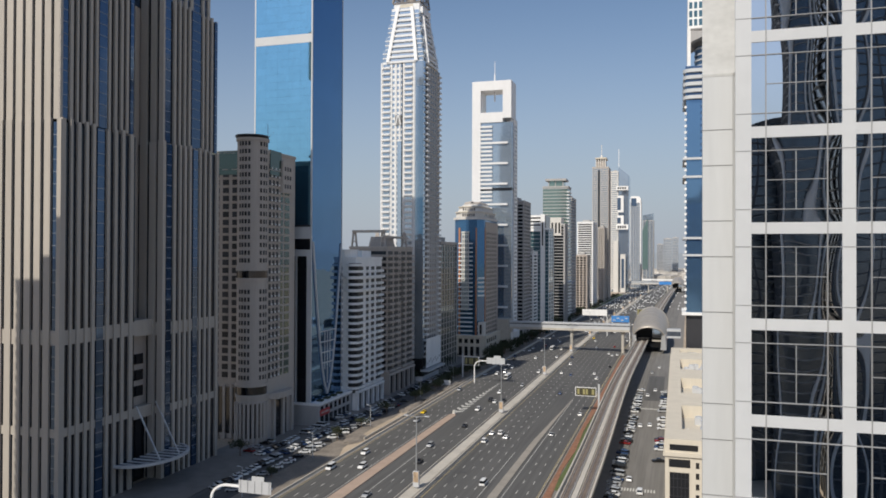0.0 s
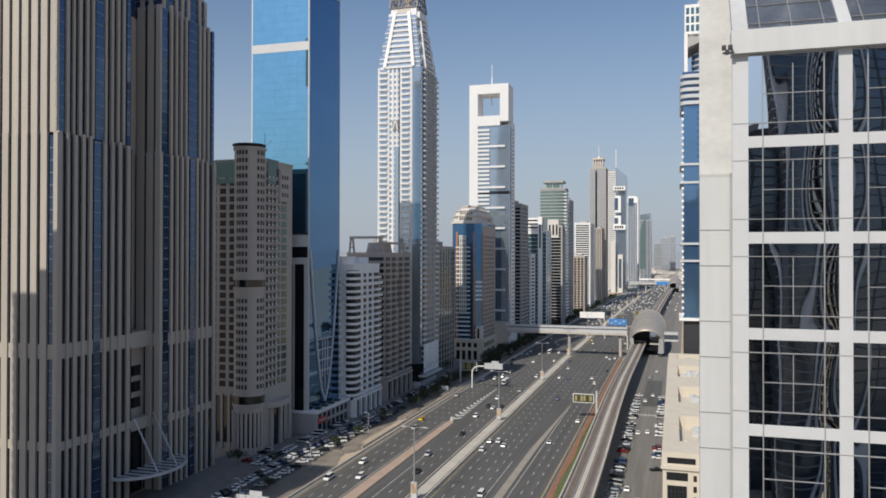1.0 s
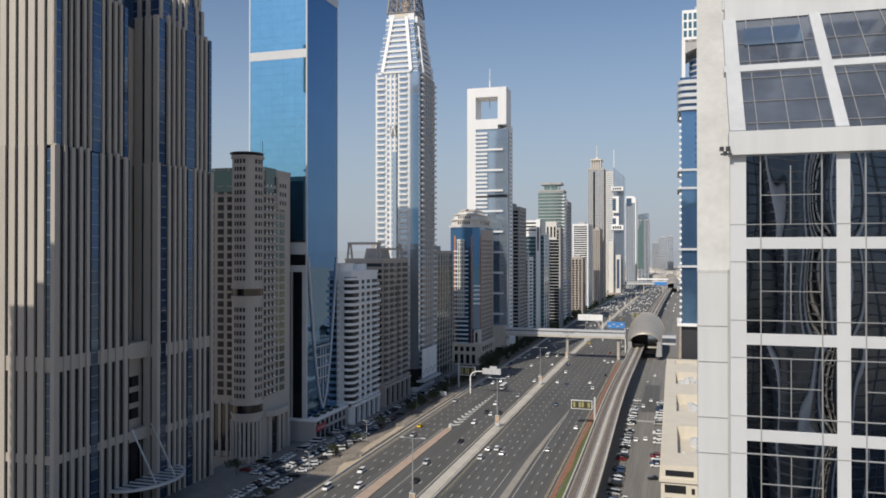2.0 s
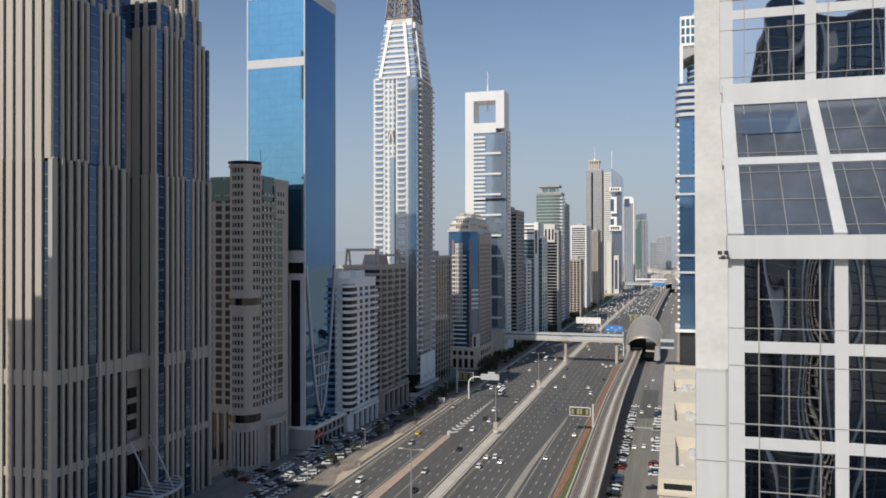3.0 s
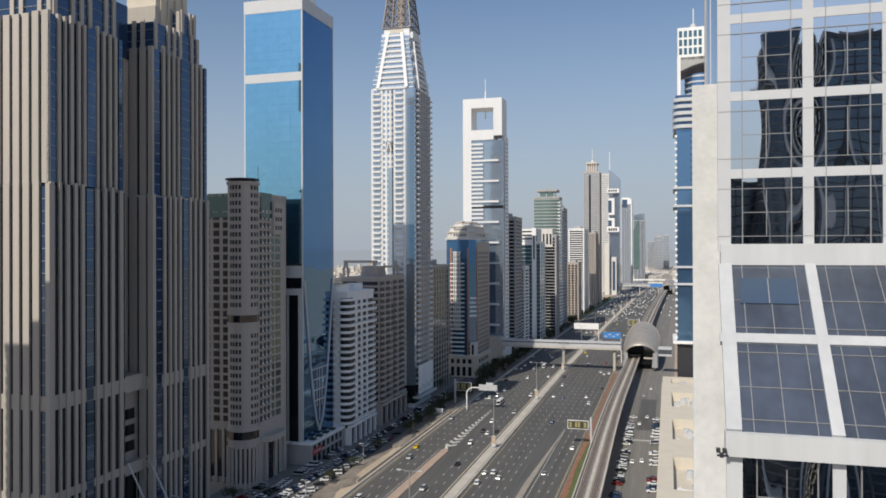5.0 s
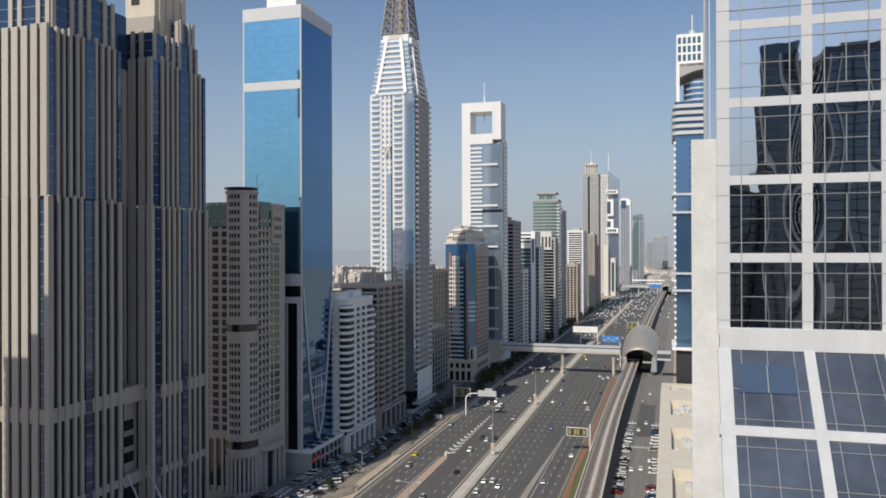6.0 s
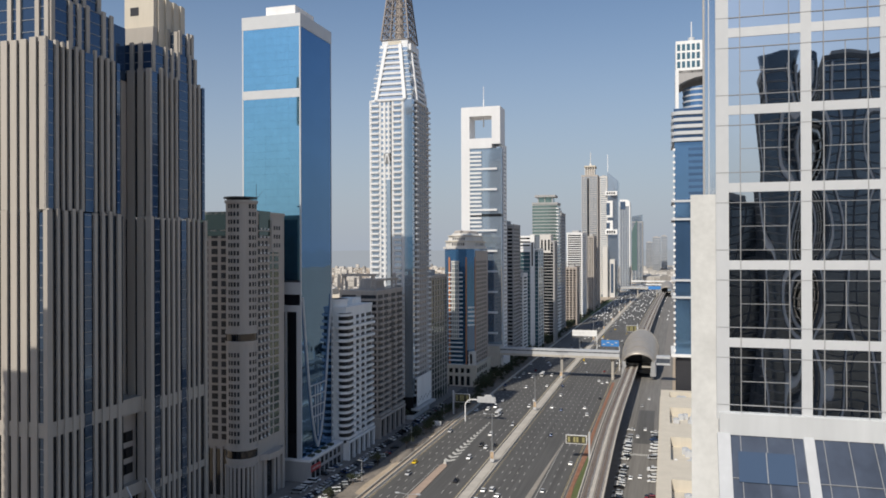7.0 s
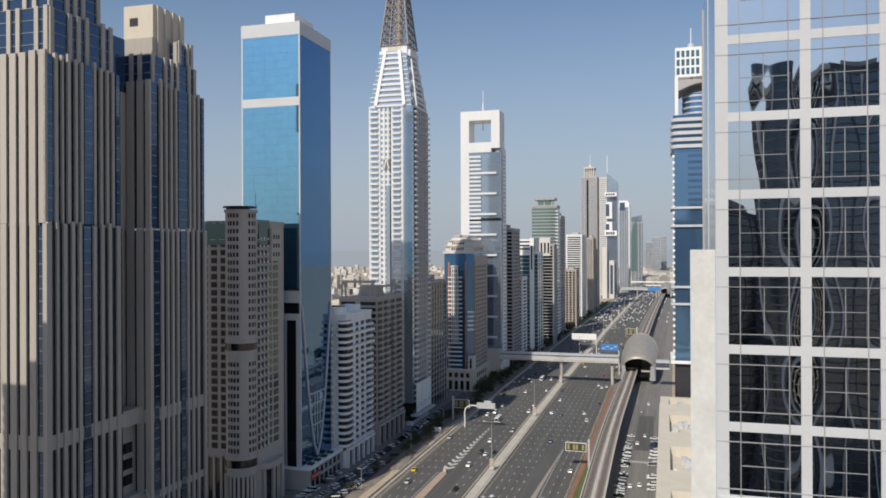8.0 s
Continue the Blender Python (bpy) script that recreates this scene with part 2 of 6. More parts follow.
def plain_tower(name, label, x0, x1, y0, y1, h, wall, pane, step=3.6, band=1.2, sides=None, width=0.8, base=8.0, cap=2.0, group="towers along the highway"):
    t = thing(name, label, "building", (x0 + x1) / 2, (y0 + y1) / 2, 0, group)
    box("glazing", pane, t, x0, x1, y0, y1, 0, h)
    if band:
        storeys(t, wall, x0, x1, y0, y1, base, h - 1, step, band)
    if sides:
        piers(t, wall, x0, x1, y0, y1, 0, h, width, sides)
    box("parapet", wall, t, x0 - 0.5, x1 + 0.5, y0 - 0.5, y1 + 0.5, h, h + cap)
    box("plant_room", "grey", t, x0 + (x1 - x0) * 0.25, x0 + (x1 - x0) * 0.7, y0 + (y1 - y0) * 0.3, y0 + (y1 - y0) * 0.75, h + cap, h + cap + 3.5)
    return t

# ---------------------------------------------------------------- ground, road, viaduct bed
def bend(y):
    """How far the highway has swung to the east at y."""
    d = max(0.0, y - 600.0)
    return 0.009 * d + 0.8e-5 * d * d


def ribbon(bm, prof, y0, y1, line=bend, first=600):
    """A profile of (x, z) points swept along the highway or another line."""
    ys = [y0] + [y for y in range(first, 2600, 50) if y0 < y < y1] + [y1]
    rows = [[bm.verts.new((x + line(y), y, z)) for x, z in prof] for y in ys]
    for a, b in zip(rows, rows[1:]):
        for i in range(len(prof)):
            j = (i + 1) % len(prof)
            bm.faces.new((a[i], b[i], b[j], a[j]))
    bm.faces.new(rows[0])
    bm.faces.new(rows[-1][::-1])


def strip(name, material, label, category, x0, x1, y0, y1, z, kind="structure"):
    """A flat strip of paving with a small thickness."""
    bm = bmesh.new()
    ribbon(bm, [(x0, z - 0.3), (x1, z - 0.3), (x1, z), (x0, z)], y0, y1)
    return tagged(part(name, bm, material, None), label, category, kind=kind)


bm = bmesh.new()
slab(bm, -4900, 4900, -3000, 4900, -1.0, -0.02)
tagged(part("ground", bm, "sand", None), "pale sandy ground reaching to the horizon", "ground", kind="structure")
FAR = 2500
strip("service_road_west", "asphalt", "shaded grey service road with parked cars", "road", -150, -137, -500, 700, 0.03)
strip("pavement_west", "paver", "grey paved forecourt in front of the towers", "pavement", -176, -150.15, -500, 700, 0.12)
strip("highway_west", "asphalt", "dark asphalt carriageway with collector lanes", "road", -122.6, -86.2, -500, FAR, 0.02)
strip("highway_east", "asphalt", "dark asphalt carriageway with many lanes", "road", -79.6, -42.5, -500, FAR, 0.02)
strip("median", "concrete", "pale concrete central reservation", "road", -86.2, -79.6, -500, FAR, 0.2)
strip("service_road_east", "asphalt_old", "sunlit service road beside parked cars", "road", -22.5, -4.5, -500, FAR, 0.03)
strip("pavement_east", "paver", "grey paved pavement along the podium", "pavement", -4.5, 4.0, -100, FAR, 0.14)
strip("plaza_south", "asphalt", "dark asphalt lot south of the near tower", "road", 4.2, 220, -185, 26, 0.03)
strip("verge_west", "dust", "sandy verge between service road and highway", "ground", -136.8, -124.2, -500, FAR, 0.06)
strip("verge_east", "paver", "paved verge beside the metro viaduct", "ground", -42.3, -22.7, -500, FAR, 0.1)

# ---------------------------------------------------------------- near tower, right beside the drone
def near_tower():
    t = thing("near_tower", "white-clad glass tower with a grid of square windows", "building", 12, 48, 0, "towers along the highway")
    S = 3.7
    yl, yu = 31.8, 39.1
    lo = [86.1 - S * i for i in range(11)]
    hi = [97.4 + S * i for i in range(11)]
    cols_lo = [2.15, 5.9, 9.45, 13.0, 16.55]
    cols_hi = [2.3, 6.05, 9.38, 12.7, 16.03]
    W = 0.46
    def cells(cols, rows, y, top, w0):
        # panes, frames and thin mullions of one upright face
        rs = sorted(rows) + [top]
        for i, x in enumerate(cols):
            box("column", "white", t, x, x + (w0 if i == 0 else W), y - 0.05, y + 0.2, rs[0], top)
            for e in (0.52, -0.5):
                xx = x + e + (W if e > 0 else 0) + (w0 - W if i == 0 and e > 0 else 0)
                if i == 0 and e < 0:
                    continue
                box("mullion", "mullion", t, xx - 0.018, xx + 0.018, y - 0.065, y + 0.02, rs[0], top)
        for j, z in enumerate(rs[:-1]):
            box("band", "white", t, cols[0] + w0, cols[-1] + W, y - 0.04, y + 0.2, z - 0.22, z + 0.22)
            for e in (0.72, -0.72):
                box("mullion", "mullion", t, cols[0], cols[-1], y - 0.06, y + 0.02, z + e - 0.015, z + e + 0.015)
            z1 = rs[j + 1]
            for i in range(len(cols) - 1):
                xa = cols[i] + (w0 if i == 0 else W)
                xb = cols[i + 1]
                box("pane", "g_near", t, xa, xb, y, y + 0.05, z + 0.22, z1 - 0.22)
                xm, zm = (xa + xb) / 2, (z + z1) / 2
                if z1 - z > 3:
                    box("glazing_bar", "mullion", t, xm - 0.016, xm + 0.016, y - 0.03, y - 0.002, z + 0.72, z1 - 0.72)
                    box("glazing_bar", "mullion", t, xa + 0.5, xb - 0.5, y - 0.034, y - 0.006, zm - 0.015, zm + 0.015)
    cells(cols_lo, lo, yl, 89.78, 0.58)
    cells(cols_hi, hi, yu, hi[-1] + S, 0.58)
    zt = hi[-1] + S
    # cornices
    box("cornice", "white_dusty", t, 2.1, 25, yl - 0.32, yl + 0.4, 89.5, 90.4)
    box("cornice", "white_dusty", t, 2.4, 25, yu - 0.32, yu + 0.4, 96.75, 97.75)
    # sloped glazing between the two faces
    p0, p1 = Vector((0, yl + 0.1, 90.4)), Vector((0, yu - 0.25, 96.75))
    def sloped(name, material, xa, xb, xa1, xb1, f0, f1, lift, thick):
        n = Vector((0, -(p1.z - p0.z), p1.y - p0.y)).normalized()
        a, b = p0.lerp(p1, f0), p0.lerp(p1, f1)
        b_m = bmesh.new()
        vs = []
        for off in (lift, lift - thick):
            for q, (u, v) in ((a, (xa, xb)), (b, (xa1, xb1))):
                for x in (u, v):
                    vs.append(b_m.verts.new((x, q.y + n.y * off, q.z + n.z * off)))
        for f in ((0, 1, 3, 2), (4, 6, 7, 5), (0, 4, 5, 1), (2, 3, 7, 6), (0, 2, 6, 4), (1, 5, 7, 3)):
            b_m.faces.new([vs[i] for i in f])
        part(name, b_m, material, t)
    for i in range(len(cols_lo) - 1):
        a0, a1 = cols_lo[i], cols_hi[i]
        c0, c1 = cols_lo[i + 1], cols_hi[i + 1]
        w = 0.58 if i == 0 else W
        for r in range(2):
            f0, f1 = r * 0.5, r * 0.5 + 0.5
            xa, xb = a0 + (a1 - a0) * f0, a0 + (a1 - a0) * f1
            ya, yb = c0 + (c1 - c0) * f0, c0 + (c1 - c0) * f1
            sloped("roof_pane", "g_slope", xa + w, ya, xb + w, yb, f0, f1, 0.0, 0.05)
            for k in (0.14, 0.5, 0.86):
                xs, xe = xa + w + (ya - xa - w) * k, xb + w + (yb - xb - w) * k
                sloped("roof_mullion", "mullion", xs - 0.014, xs + 0.014, xe - 0.014, xe + 0.014, f0, f1, 0.05, 0.05)
            for k in (0.12, 0.46, 0.85) if r == 0 else (0.15, 0.5):
                f = f0 + k * 0.5
                sloped("roof_mullion", "mullion", xa + w, ya, xa + w, ya, f - 0.0014, f + 0.0014, 0.052, 0.05)
        sloped("rafter", "white_worn", a0, a0 + w, a1, a1 + w, 0, 1, 0.12, 0.3)
    sloped("purlin", "white_worn", cols_lo[0], 25, cols_lo[0], 25, 0.48, 0.535, 0.1, 0.25)
    # an opened vent in the sloped roof
    sloped("roof_vent", "g_slate", 3.12, 5.55, 3.16, 5.59, 0.73, 0.9, 0.06, 0.05)
    sloped("vent_bar", "mullion", 4.32, 4.36, 4.36, 4.4, 0.73, 0.9, 0.08, 0.03)
    # the plainer rest of both faces
    box("far_glazing", "g_near", t, 16.9, 25, yl, yl + 0.1, 0, 89.4)
    box("foot_glazing", "g_near", t, 2.15, 16.9, yl, yl + 0.1, 0, lo[-1] - 0.3)
    box("far_glazing", "g_near", t, 16.4, 25, yu, yu + 0.1, 97.7, zt)
    for z in sorted(lo) + [lo[-1] - S * i for i in range(1, 13)]:
        box("far_band", "white", t, 16.9 if z > lo[-1] - 1 else 2.15, 25, yl - 0.04, yl + 0.2, z - 0.22, z + 0.22)
    for z in hi[1:]:
        box("far_band", "white", t, 16.4, 25, yu - 0.04, yu + 0.2, z - 0.22, z + 0.22)
    for x in (20.1, 23.65):
        box("far_column", "white", t, x, x + W, yl - 0.05, yl + 0.2, 0, 89.5)
        box("far_column", "white", t, x - 0.5, x - 0.5 + W, yu - 0.05, yu + 0.2, 97.7, zt)
    for x in cols_lo:
        box("foot_column", "white", t, x, x + W, yl - 0.05, yl + 0.2, 0, lo[-1])
    # bodies behind the glass
    box("lower_body", "dark", t, 4.2, 25, yl + 0.25, 60, 0, 90.3)
    box("upper_body", "dark", t, 4.2, 25, yu + 0.3, 60.2, 90.3, zt)
    box("roof", "white", t, 2.4, 25, yu - 0.1, 62, zt, zt + 1)
    # flank pier whose top slopes back
    bm = bmesh.new()
    prism(bm, [(0.98, 33.0), (2.12, 33.0), (4.1, 34.0), (4.1, 59.0), (1.72, 59.0)], 0, 0,
          [(0.98, 33.0, 85.0), (2.12, 33.0, 85.0), (4.1, 34.0, 85.98), (4.1, 59.0, 109.5), (1.72, 59.0, 109.5)])
    pier = part("flank_pier", bm, "white_dusty", t, "pale stone pier with a sloping top")
    bm = bmesh.new()
    prism(bm, [(0.97, 32.99), (2.13, 32.99), (4.12, 33.99), (4.12, 59.01), (1.71, 59.01)], 0, 0,
          [(0.97, 32.99, 85.03), (2.13, 32.99, 85.03), (4.12, 33.99, 86.0), (4.12, 59.01, 109.54), (1.71, 59.01, 109.54)])
    for v in bm.verts:
        if v.co.z < 1:
            v.co.z = 85.0 - 0.07 + (v.co.y - 33.0) * 0.9423
    part("sloping_cap", bm, "stone", pier, "grey veined stone cap")
    for i in range(26):
        for e in (0.0, 2.25):
            z = 85.0 - 3.7 * i - e
            if 0 < z < 84.9:
                box("panel_joint", "joint", pier, 0.95, 2.13, 32.985, 33.01, z - 0.012, z + 0.012)
    # rear wing with its blue flank
    box("rear_wing", "g_wing", t, 3.6, 25, 60.3, 80, 0, zt - 5, "bluish glass rear wing")
    box("wing_trim", "white", t, 3.56, 3.6, 70.6, 71.0, 90, zt - 5)
    box("wing_trim", "grey", t, 3.5, 3.62, 79.5, 80.05, 90, zt - 5)
    # floodlight bracket on the cornice
    bm = bmesh.new()
    slab(bm, 1.78, 2.2, 31.4, 31.5, 89.5, 89.56)
    for dx, dz in ((1.75, 0.16), (1.98, 0.16), (1.87, -0.02)):
        slab(bm, dx, dx + 0.15, 31.3, 31.55, 89.5 + dz, 89.65 + dz)
    part("floodlight", bm, "dark", t)
    return t


near_tower()

# ---------------------------------------------------------------- west row of towers
def ribbed_tower():
    t = thing("ribbed_tower", "stone-ribbed twin-wing tower with narrow blue glass strips", "building", -190, 222, 0, "towers along the highway")
    r = random.Random(21)
    def wing(x0, x1, y0, y1, z0, z1, glaz, ribs, strips, south, tall=()):
        """ribs, strips: along the road face from south (0) to north (1); south: ribs on the south face from its east end, in metres."""
        box("glazing", glaz, t, x0, x1 - 0.75, y0 + 0.75, y1, z0, z1 - 0.8)
        for a, w in south:
            box("rib", "rib", t, x1 - a - w, x1 - a, y0, y0 + 0.95, z0, z1 + r.uniform(-0.3, 0.5))
        for f, w in ribs:
            y = y0 + (y1 - y0) * f
            box("rib", "rib", t, x1 - 0.95, x1 + r.uniform(-0.08, 0.08), y - w * 0.32, y + w * 0.32, z0, z1 + r.uniform(-0.3, 0.6) + (1.2 if f in tall else 0))
        for f0, f1 in strips:
            ya, yb = y0 + (y1 - y0) * f0, y0 + (y1 - y0) * f1
            box("glass_strip", "g_strip", t, x1 - 0.9, x1 - 0.3, ya, yb, z0, z1 - 0.5, "blue glass strip")
            b_m = bmesh.new()
            for k in range(1, int((z1 - z0) / 3.65) + 1):
                slab(b_m, x1 - 0.5, x1 - 0.24, ya, yb, z0 + k * 3.65, z0 + k * 3.65 + 0.16)
            part("transom", b_m, "mullion", t, kind="stuff")
    south_lo = [(0.0, 1.5)] + [(3.9 + 3.6 * i, 2.3) for i in range(10)]
    south_up = [(0.3 + 3.55 * i, 2.4) for i in range(11)]
    # lower sections
    wing(-213, -173.4, 182.5, 215.8, 0, 118, "g_rib", [(0.04, 2.2), (0.135, 1.5), (0.225, 2.2), (0.325, 1.9), (0.41, 1.9), (0.6, 2.0), (0.705, 2.1), (0.81, 2.2), (0.93, 2.6)], [(0.46, 0.55)], south_lo)
    wing(-190, -171.2, 226.5, 261, 0, 117.5, "g_rib", [(0.03, 1.9), (0.2, 2.1), (0.29, 1.7), (0.375, 2.0), (0.46, 1.7), (0.64, 1.9), (0.735, 2.0), (0.83, 1.9), (0.96, 2.6)], [(0.07, 0.15), (0.52, 0.6)], [(0.0, 2.2), (3.2, 2.6), (7.0, 2.8), (10.8, 2.8), (14.6, 2.8)])
    for x0, x1, y in ((-176.6, -175.1, 183.4), (-190, -187.6, 227.4)):
        box("glass_strip", "g_strip", t, x0, x1 + 0.2, y - 0.4, y, 0, 117, "blue glass strip")
        b_m = bmesh.new()
        for k in range(32):
            slab(b_m, x0, x1 + 0.2, y - 0.48, y - 0.3, 3.65 * k, 3.65 * k + 0.16)
        part("transom", b_m, "mullion", t, kind="stuff")
    # upper sections, set back
    wing(-212, -174.2, 183.2, 215.2, 118, 168.5, "g_rib", [(0.13, 1.9), (0.21, 1.3), (0.29, 1.9), (0.385, 1.7), (0.46, 1.7), (0.64, 1.5), (0.725, 1.9), (0.815, 1.9), (0.9, 1.8)], [(0.0, 0.09), (0.5, 0.61), (0.95, 1.0)], south_up, (0.29, 0.64))
    wing(-190, -171.9, 227.2, 260.4, 117.5, 169, "g_rib", [(0.2, 2.0), (0.29, 1.7), (0.375, 1.9), (0.46, 1.6), (0.72, 1.7), (0.8, 1.8), (0.89, 1.9)], [(0.02, 0.13), (0.51, 0.67), (0.95, 1.0)], [(0.0, 1.8), (2.9, 2.4), (6.8, 2.8), (10.8, 2.8), (14.6, 2.8)], (0.2, 0.375))
    # dark recess between the wings, with its entrance
    box("recess_wall", "brown", t, -205, -182, 213, 229, 0, 165)
    for i in range(5):
        box("recess_rib", "rib", t, -182.2, -181.5, 216.3 + i * 2.0, 217.3 + i * 2.0, 56, 166)
    for z, h in ((50, 5.5), (22, 4.0)):
        box("lintel", "rib", t, -182, -175.2, 215.6, 226.6, z, z + h)
    box("entrance_wall", "brown", t, -181.9, -178.2, 215.8, 226.5, 26, 50)
    for z in (29, 34.5, 40):
        box("entrance_window", "g_dark", t, -178.3, -178.1, 217, 225.5, z, z + 3.6)
    box("entrance_wall", "g_dark", t, -181.9, -178.2, 215.8, 226.5, 0, 22)
    # flush panels that tie the ribs together
    for z, h in ((50.8, 4.4), (23.6, 2.6)):
        box("tie_band", "rib", t, -213.2, -173.85, 182.95, 215.9, z, z + h)
        box("tie_band", "rib", t, -190.2, -171.65, 226.95, 261.1, z - 1, z - 1 + h)
    # stepped crowns of glass between stone piers
    def crown(x0, x1, y0, y1, z0, z1, glaz="g_strip"):
        box("crown_core", glaz, t, x0, x1, y0, y1, z0, z1 - 0.5)
        n = max(3, int((x1 - x0) / 3.4))
        for i in range(n + 1):
            x = x0 + (x1 - x0 - 1.5) * i / n
            if i % 3 != 1:
                box("crown_rib", "rib", t, x, x + 1.5, y0 - 0.6, y0, z0, z1 + r.uniform(-0.3, 0.8))
        n = max(3, int((y1 - y0) / 3.6))
        for i in range(n + 1):
            y = y0 + (y1 - y0 - 1.5) * i / n
            if i % 4 != 1:
                box("crown_rib", "rib", t, x1, x1 + 0.6, y, y + 1.5, z0, z1 + r.uniform(-0.3, 0.8))
        for k in range(1, int((z1 - z0) / 3.65) + 1):
            box("transom", "mullion", t, x0 + 0.1, x1 + 0.15, y0 - 0.15, y1, z0 + k * 3.65, z0 + k * 3.65 + 0.18)
    crown(-209, -176.6, 187, 214, 168, 183)
    crown(-206, -179, 189, 211, 183, 199)
    crown(-190, -174.2, 231, 257.5, 168.8, 179.5)
    crown(-187, -175.2, 248, 257, 179.5, 188)
    box("crown_core", "g_strip", t, -191, -181.4, 216, 226.4, 165, 183.5)
    box("crown_trim", "mullion", t, -191, -181.2, 215.9, 216.1, 183.5, 184.1)
    # lift towers above the crowns
    box("lift_tower", "cream", t, -192.6, -180, 240, 259, 174, 200)
    box("tower_opening", "dark", t, -190, -186.4, 239.9, 240.1, 192.5, 195.5)
    for y in (242, 246.4, 251, 255.5):
        box("tower_rib", "cream", t, -180, -179.3, y, y + 2.0, 179, 200)
    box("tower_shoulder", "rib", t, -192.6, -179.2, 238.6, 241, 172, 187.5)
    box("lift_tower", "cream", t, -200, -188, 195, 206, 199, 214)
    # entrance canopy hung on rods
    bm = bmesh.new()
    arc = [(-173.5 + 12.0 * math.sin(radians(a)), 222 - 16 * math.cos(radians(a))) for a in range(0, 181, 12)]
    prism(bm, arc[::-1], 9.0, 9.6)
    canopy = part("canopy", bm, "g_slope", t, "curved glass entrance canopy")
    bm = bmesh.new()
    tube(bm, [(a[0], a[1], 9.4) for a in arc], 0.9)
    part("canopy_rim", bm, "sign_grey", canopy)
    for i in range(9):
        y = 209 + i * 3.2
        w = 12.0 * math.sqrt(max(0.0, 1 - ((y - 222) / 16) ** 2))
        box("canopy_slat", "sign_grey", canopy, -173.5, -173.5 + w, y - 0.35, y + 0.35, 9.6, 9.85)
    for y in (216.5, 226.5):
        bm = bmesh.new()
        beam(bm, (-164.0, y, 9.6), (-173.6, y, 27), 0.4)
        part("canopy_rod", bm, "sign_grey", t)
    return t


def round_tower():
    t = thing("round_corner_tower", "beige apartment tower with a rounded corner bay", "building", -178, 296, 0, "towers along the highway")
    box("body", "beige", t, -196, -165.0, 285, 311, 0, 121)
    cx, cy, r = -170.4, 284.0, 6.3
    bm = bmesh.new()
    prism(bm, ring(cx, cy, r, 40), 0, 126.5)
    bay = part("corner_bay", bm, "beige", t)
    bm = bmesh.new()
    prism(bm, ring(cx, cy, r + 0.5, 40), 125.4, 126.5)
    part("bay_cornice", bm, "beige", t)
    bm = bmesh.new()
    prism(bm, ring(cx - 1, cy + 1, r + 0.6, 40), 127.4, 128.0)
    prism(bm, ring(cx - 2, cy + 1, r - 1.5, 24), 126.5, 127.5)
    part("bay_roof_disc", bm, "dark", t)
    for z in (19.0, 23.5, 67.2, 71.4):
        bm = bmesh.new()
        prism(bm, ring(cx, cy, r + 0.35, 40), z, z + 1.2)
        part("bay_ledge", bm, "beige", t)
    bm = bmesh.new()
    prism(bm, ring(cx, cy, r + 0.06, 40), 68.4, 71.4)
    part("bay_glass_band", bm, "g_dark", t)
    bm = bmesh.new()
    prism(bm, ring(cx, cy, r + 0.06, 40), 20.2, 23.5)
    part("bay_glass_band", bm, "g_dark", t)
    # narrow windows on either side of each storey of the bay
    for k in range(31):
        z = 26.5 + k * 3.22
        if 65 < z < 72 or z > 124:
            continue
        for base, cnt in ((-111, 4), (-27, 3)):
            for j in range(cnt):
                a = radians(base + j * (13 if cnt == 4 else 15))
                c, s = math.cos(a), math.sin(a)
                ob = new("window", cube_mesh("void"))
                ob.scale = (0.14, 0.85, 1.75)
                ob.rotation_euler = (0, 0, a)
                ob.location = (cx + c * (r - 0.03) + s * 0.4 - t.location.x, cy + s * (r - 0.03) - c * 0.4 - t.location.y, z)
                ob.parent = bay
    # tall openings between columns at the foot
    bm = bmesh.new()
    prism(bm, ring(cx, cy, r + 0.05, 40), 2.5, 16.5)
    part("foot_glazing", bm, "g_dark", t)
    for k in range(12):
        a = radians(-150 + k * 16)
        bm = bmesh.new()
        prism(bm, ring(cx + (r + 0.1) * math.cos(a), cy + (r + 0.1) * math.sin(a), 0.6, 10), 0, 17)
        part("foot_column", bm, "beige", t)
    box("foot_glazing", "g_dark", t, -195, -177, 284.85, 285.1, 2.5, 22)
    for k in range(6):
        box("foot_column", "beige", t, -195 + k * 3.5, -193.8 + k * 3.5, 284.3, 285.1, 0, 23)
    # flats with window niches: the south side and the road side
    for k in range(27):
        z = 26 + k * 3.4
        if z > 116:
            continue
        for j in range(4):
            x = -194.5 + j * 4.6
            box("window", "void", t, x, x + 2.9, 284.88, 285.1, z, z + 2.3)
            box("window_sill", "beige", t, x - 0.3, x + 2.5, 284.5, 285, z - 0.35, z)
        for j in range(3):
            y = 288.0 + j * 3.1
            box("window", "void", t, -165.1, -164.9, y, y + 1.75, z - 0.1, z + 2.2)
            box("air_conditioner", "white_render", t, -165, -164.4, y + 1.7, y + 2.4, z + 0.1, z + 0.8)
        box("storey_ledge", "beige", t, -165, -164.45, 286.5, 297.5, z - 0.5, z - 0.1)
        box("window", "g_green", t, -165.1, -164.9, 298.0, 300.0, z, z + 2.6)
        if z < 105:
            box("balcony", "g_green", t, -165.1, -164.8, 301.5, 305.5, z, z + 2.4)
    box("green_glass_top", "g_green", t, -171, -164.6, 288.5, 297.8, 112, 122.5, "green tinted glass top storeys")
    box("south_glass_top", "g_green", t, -195, -176, 284.7, 286, 112, 122)
    box("corner_block", "beige", t, -172, -163.6, 297.8, 306.5, 105, 119)
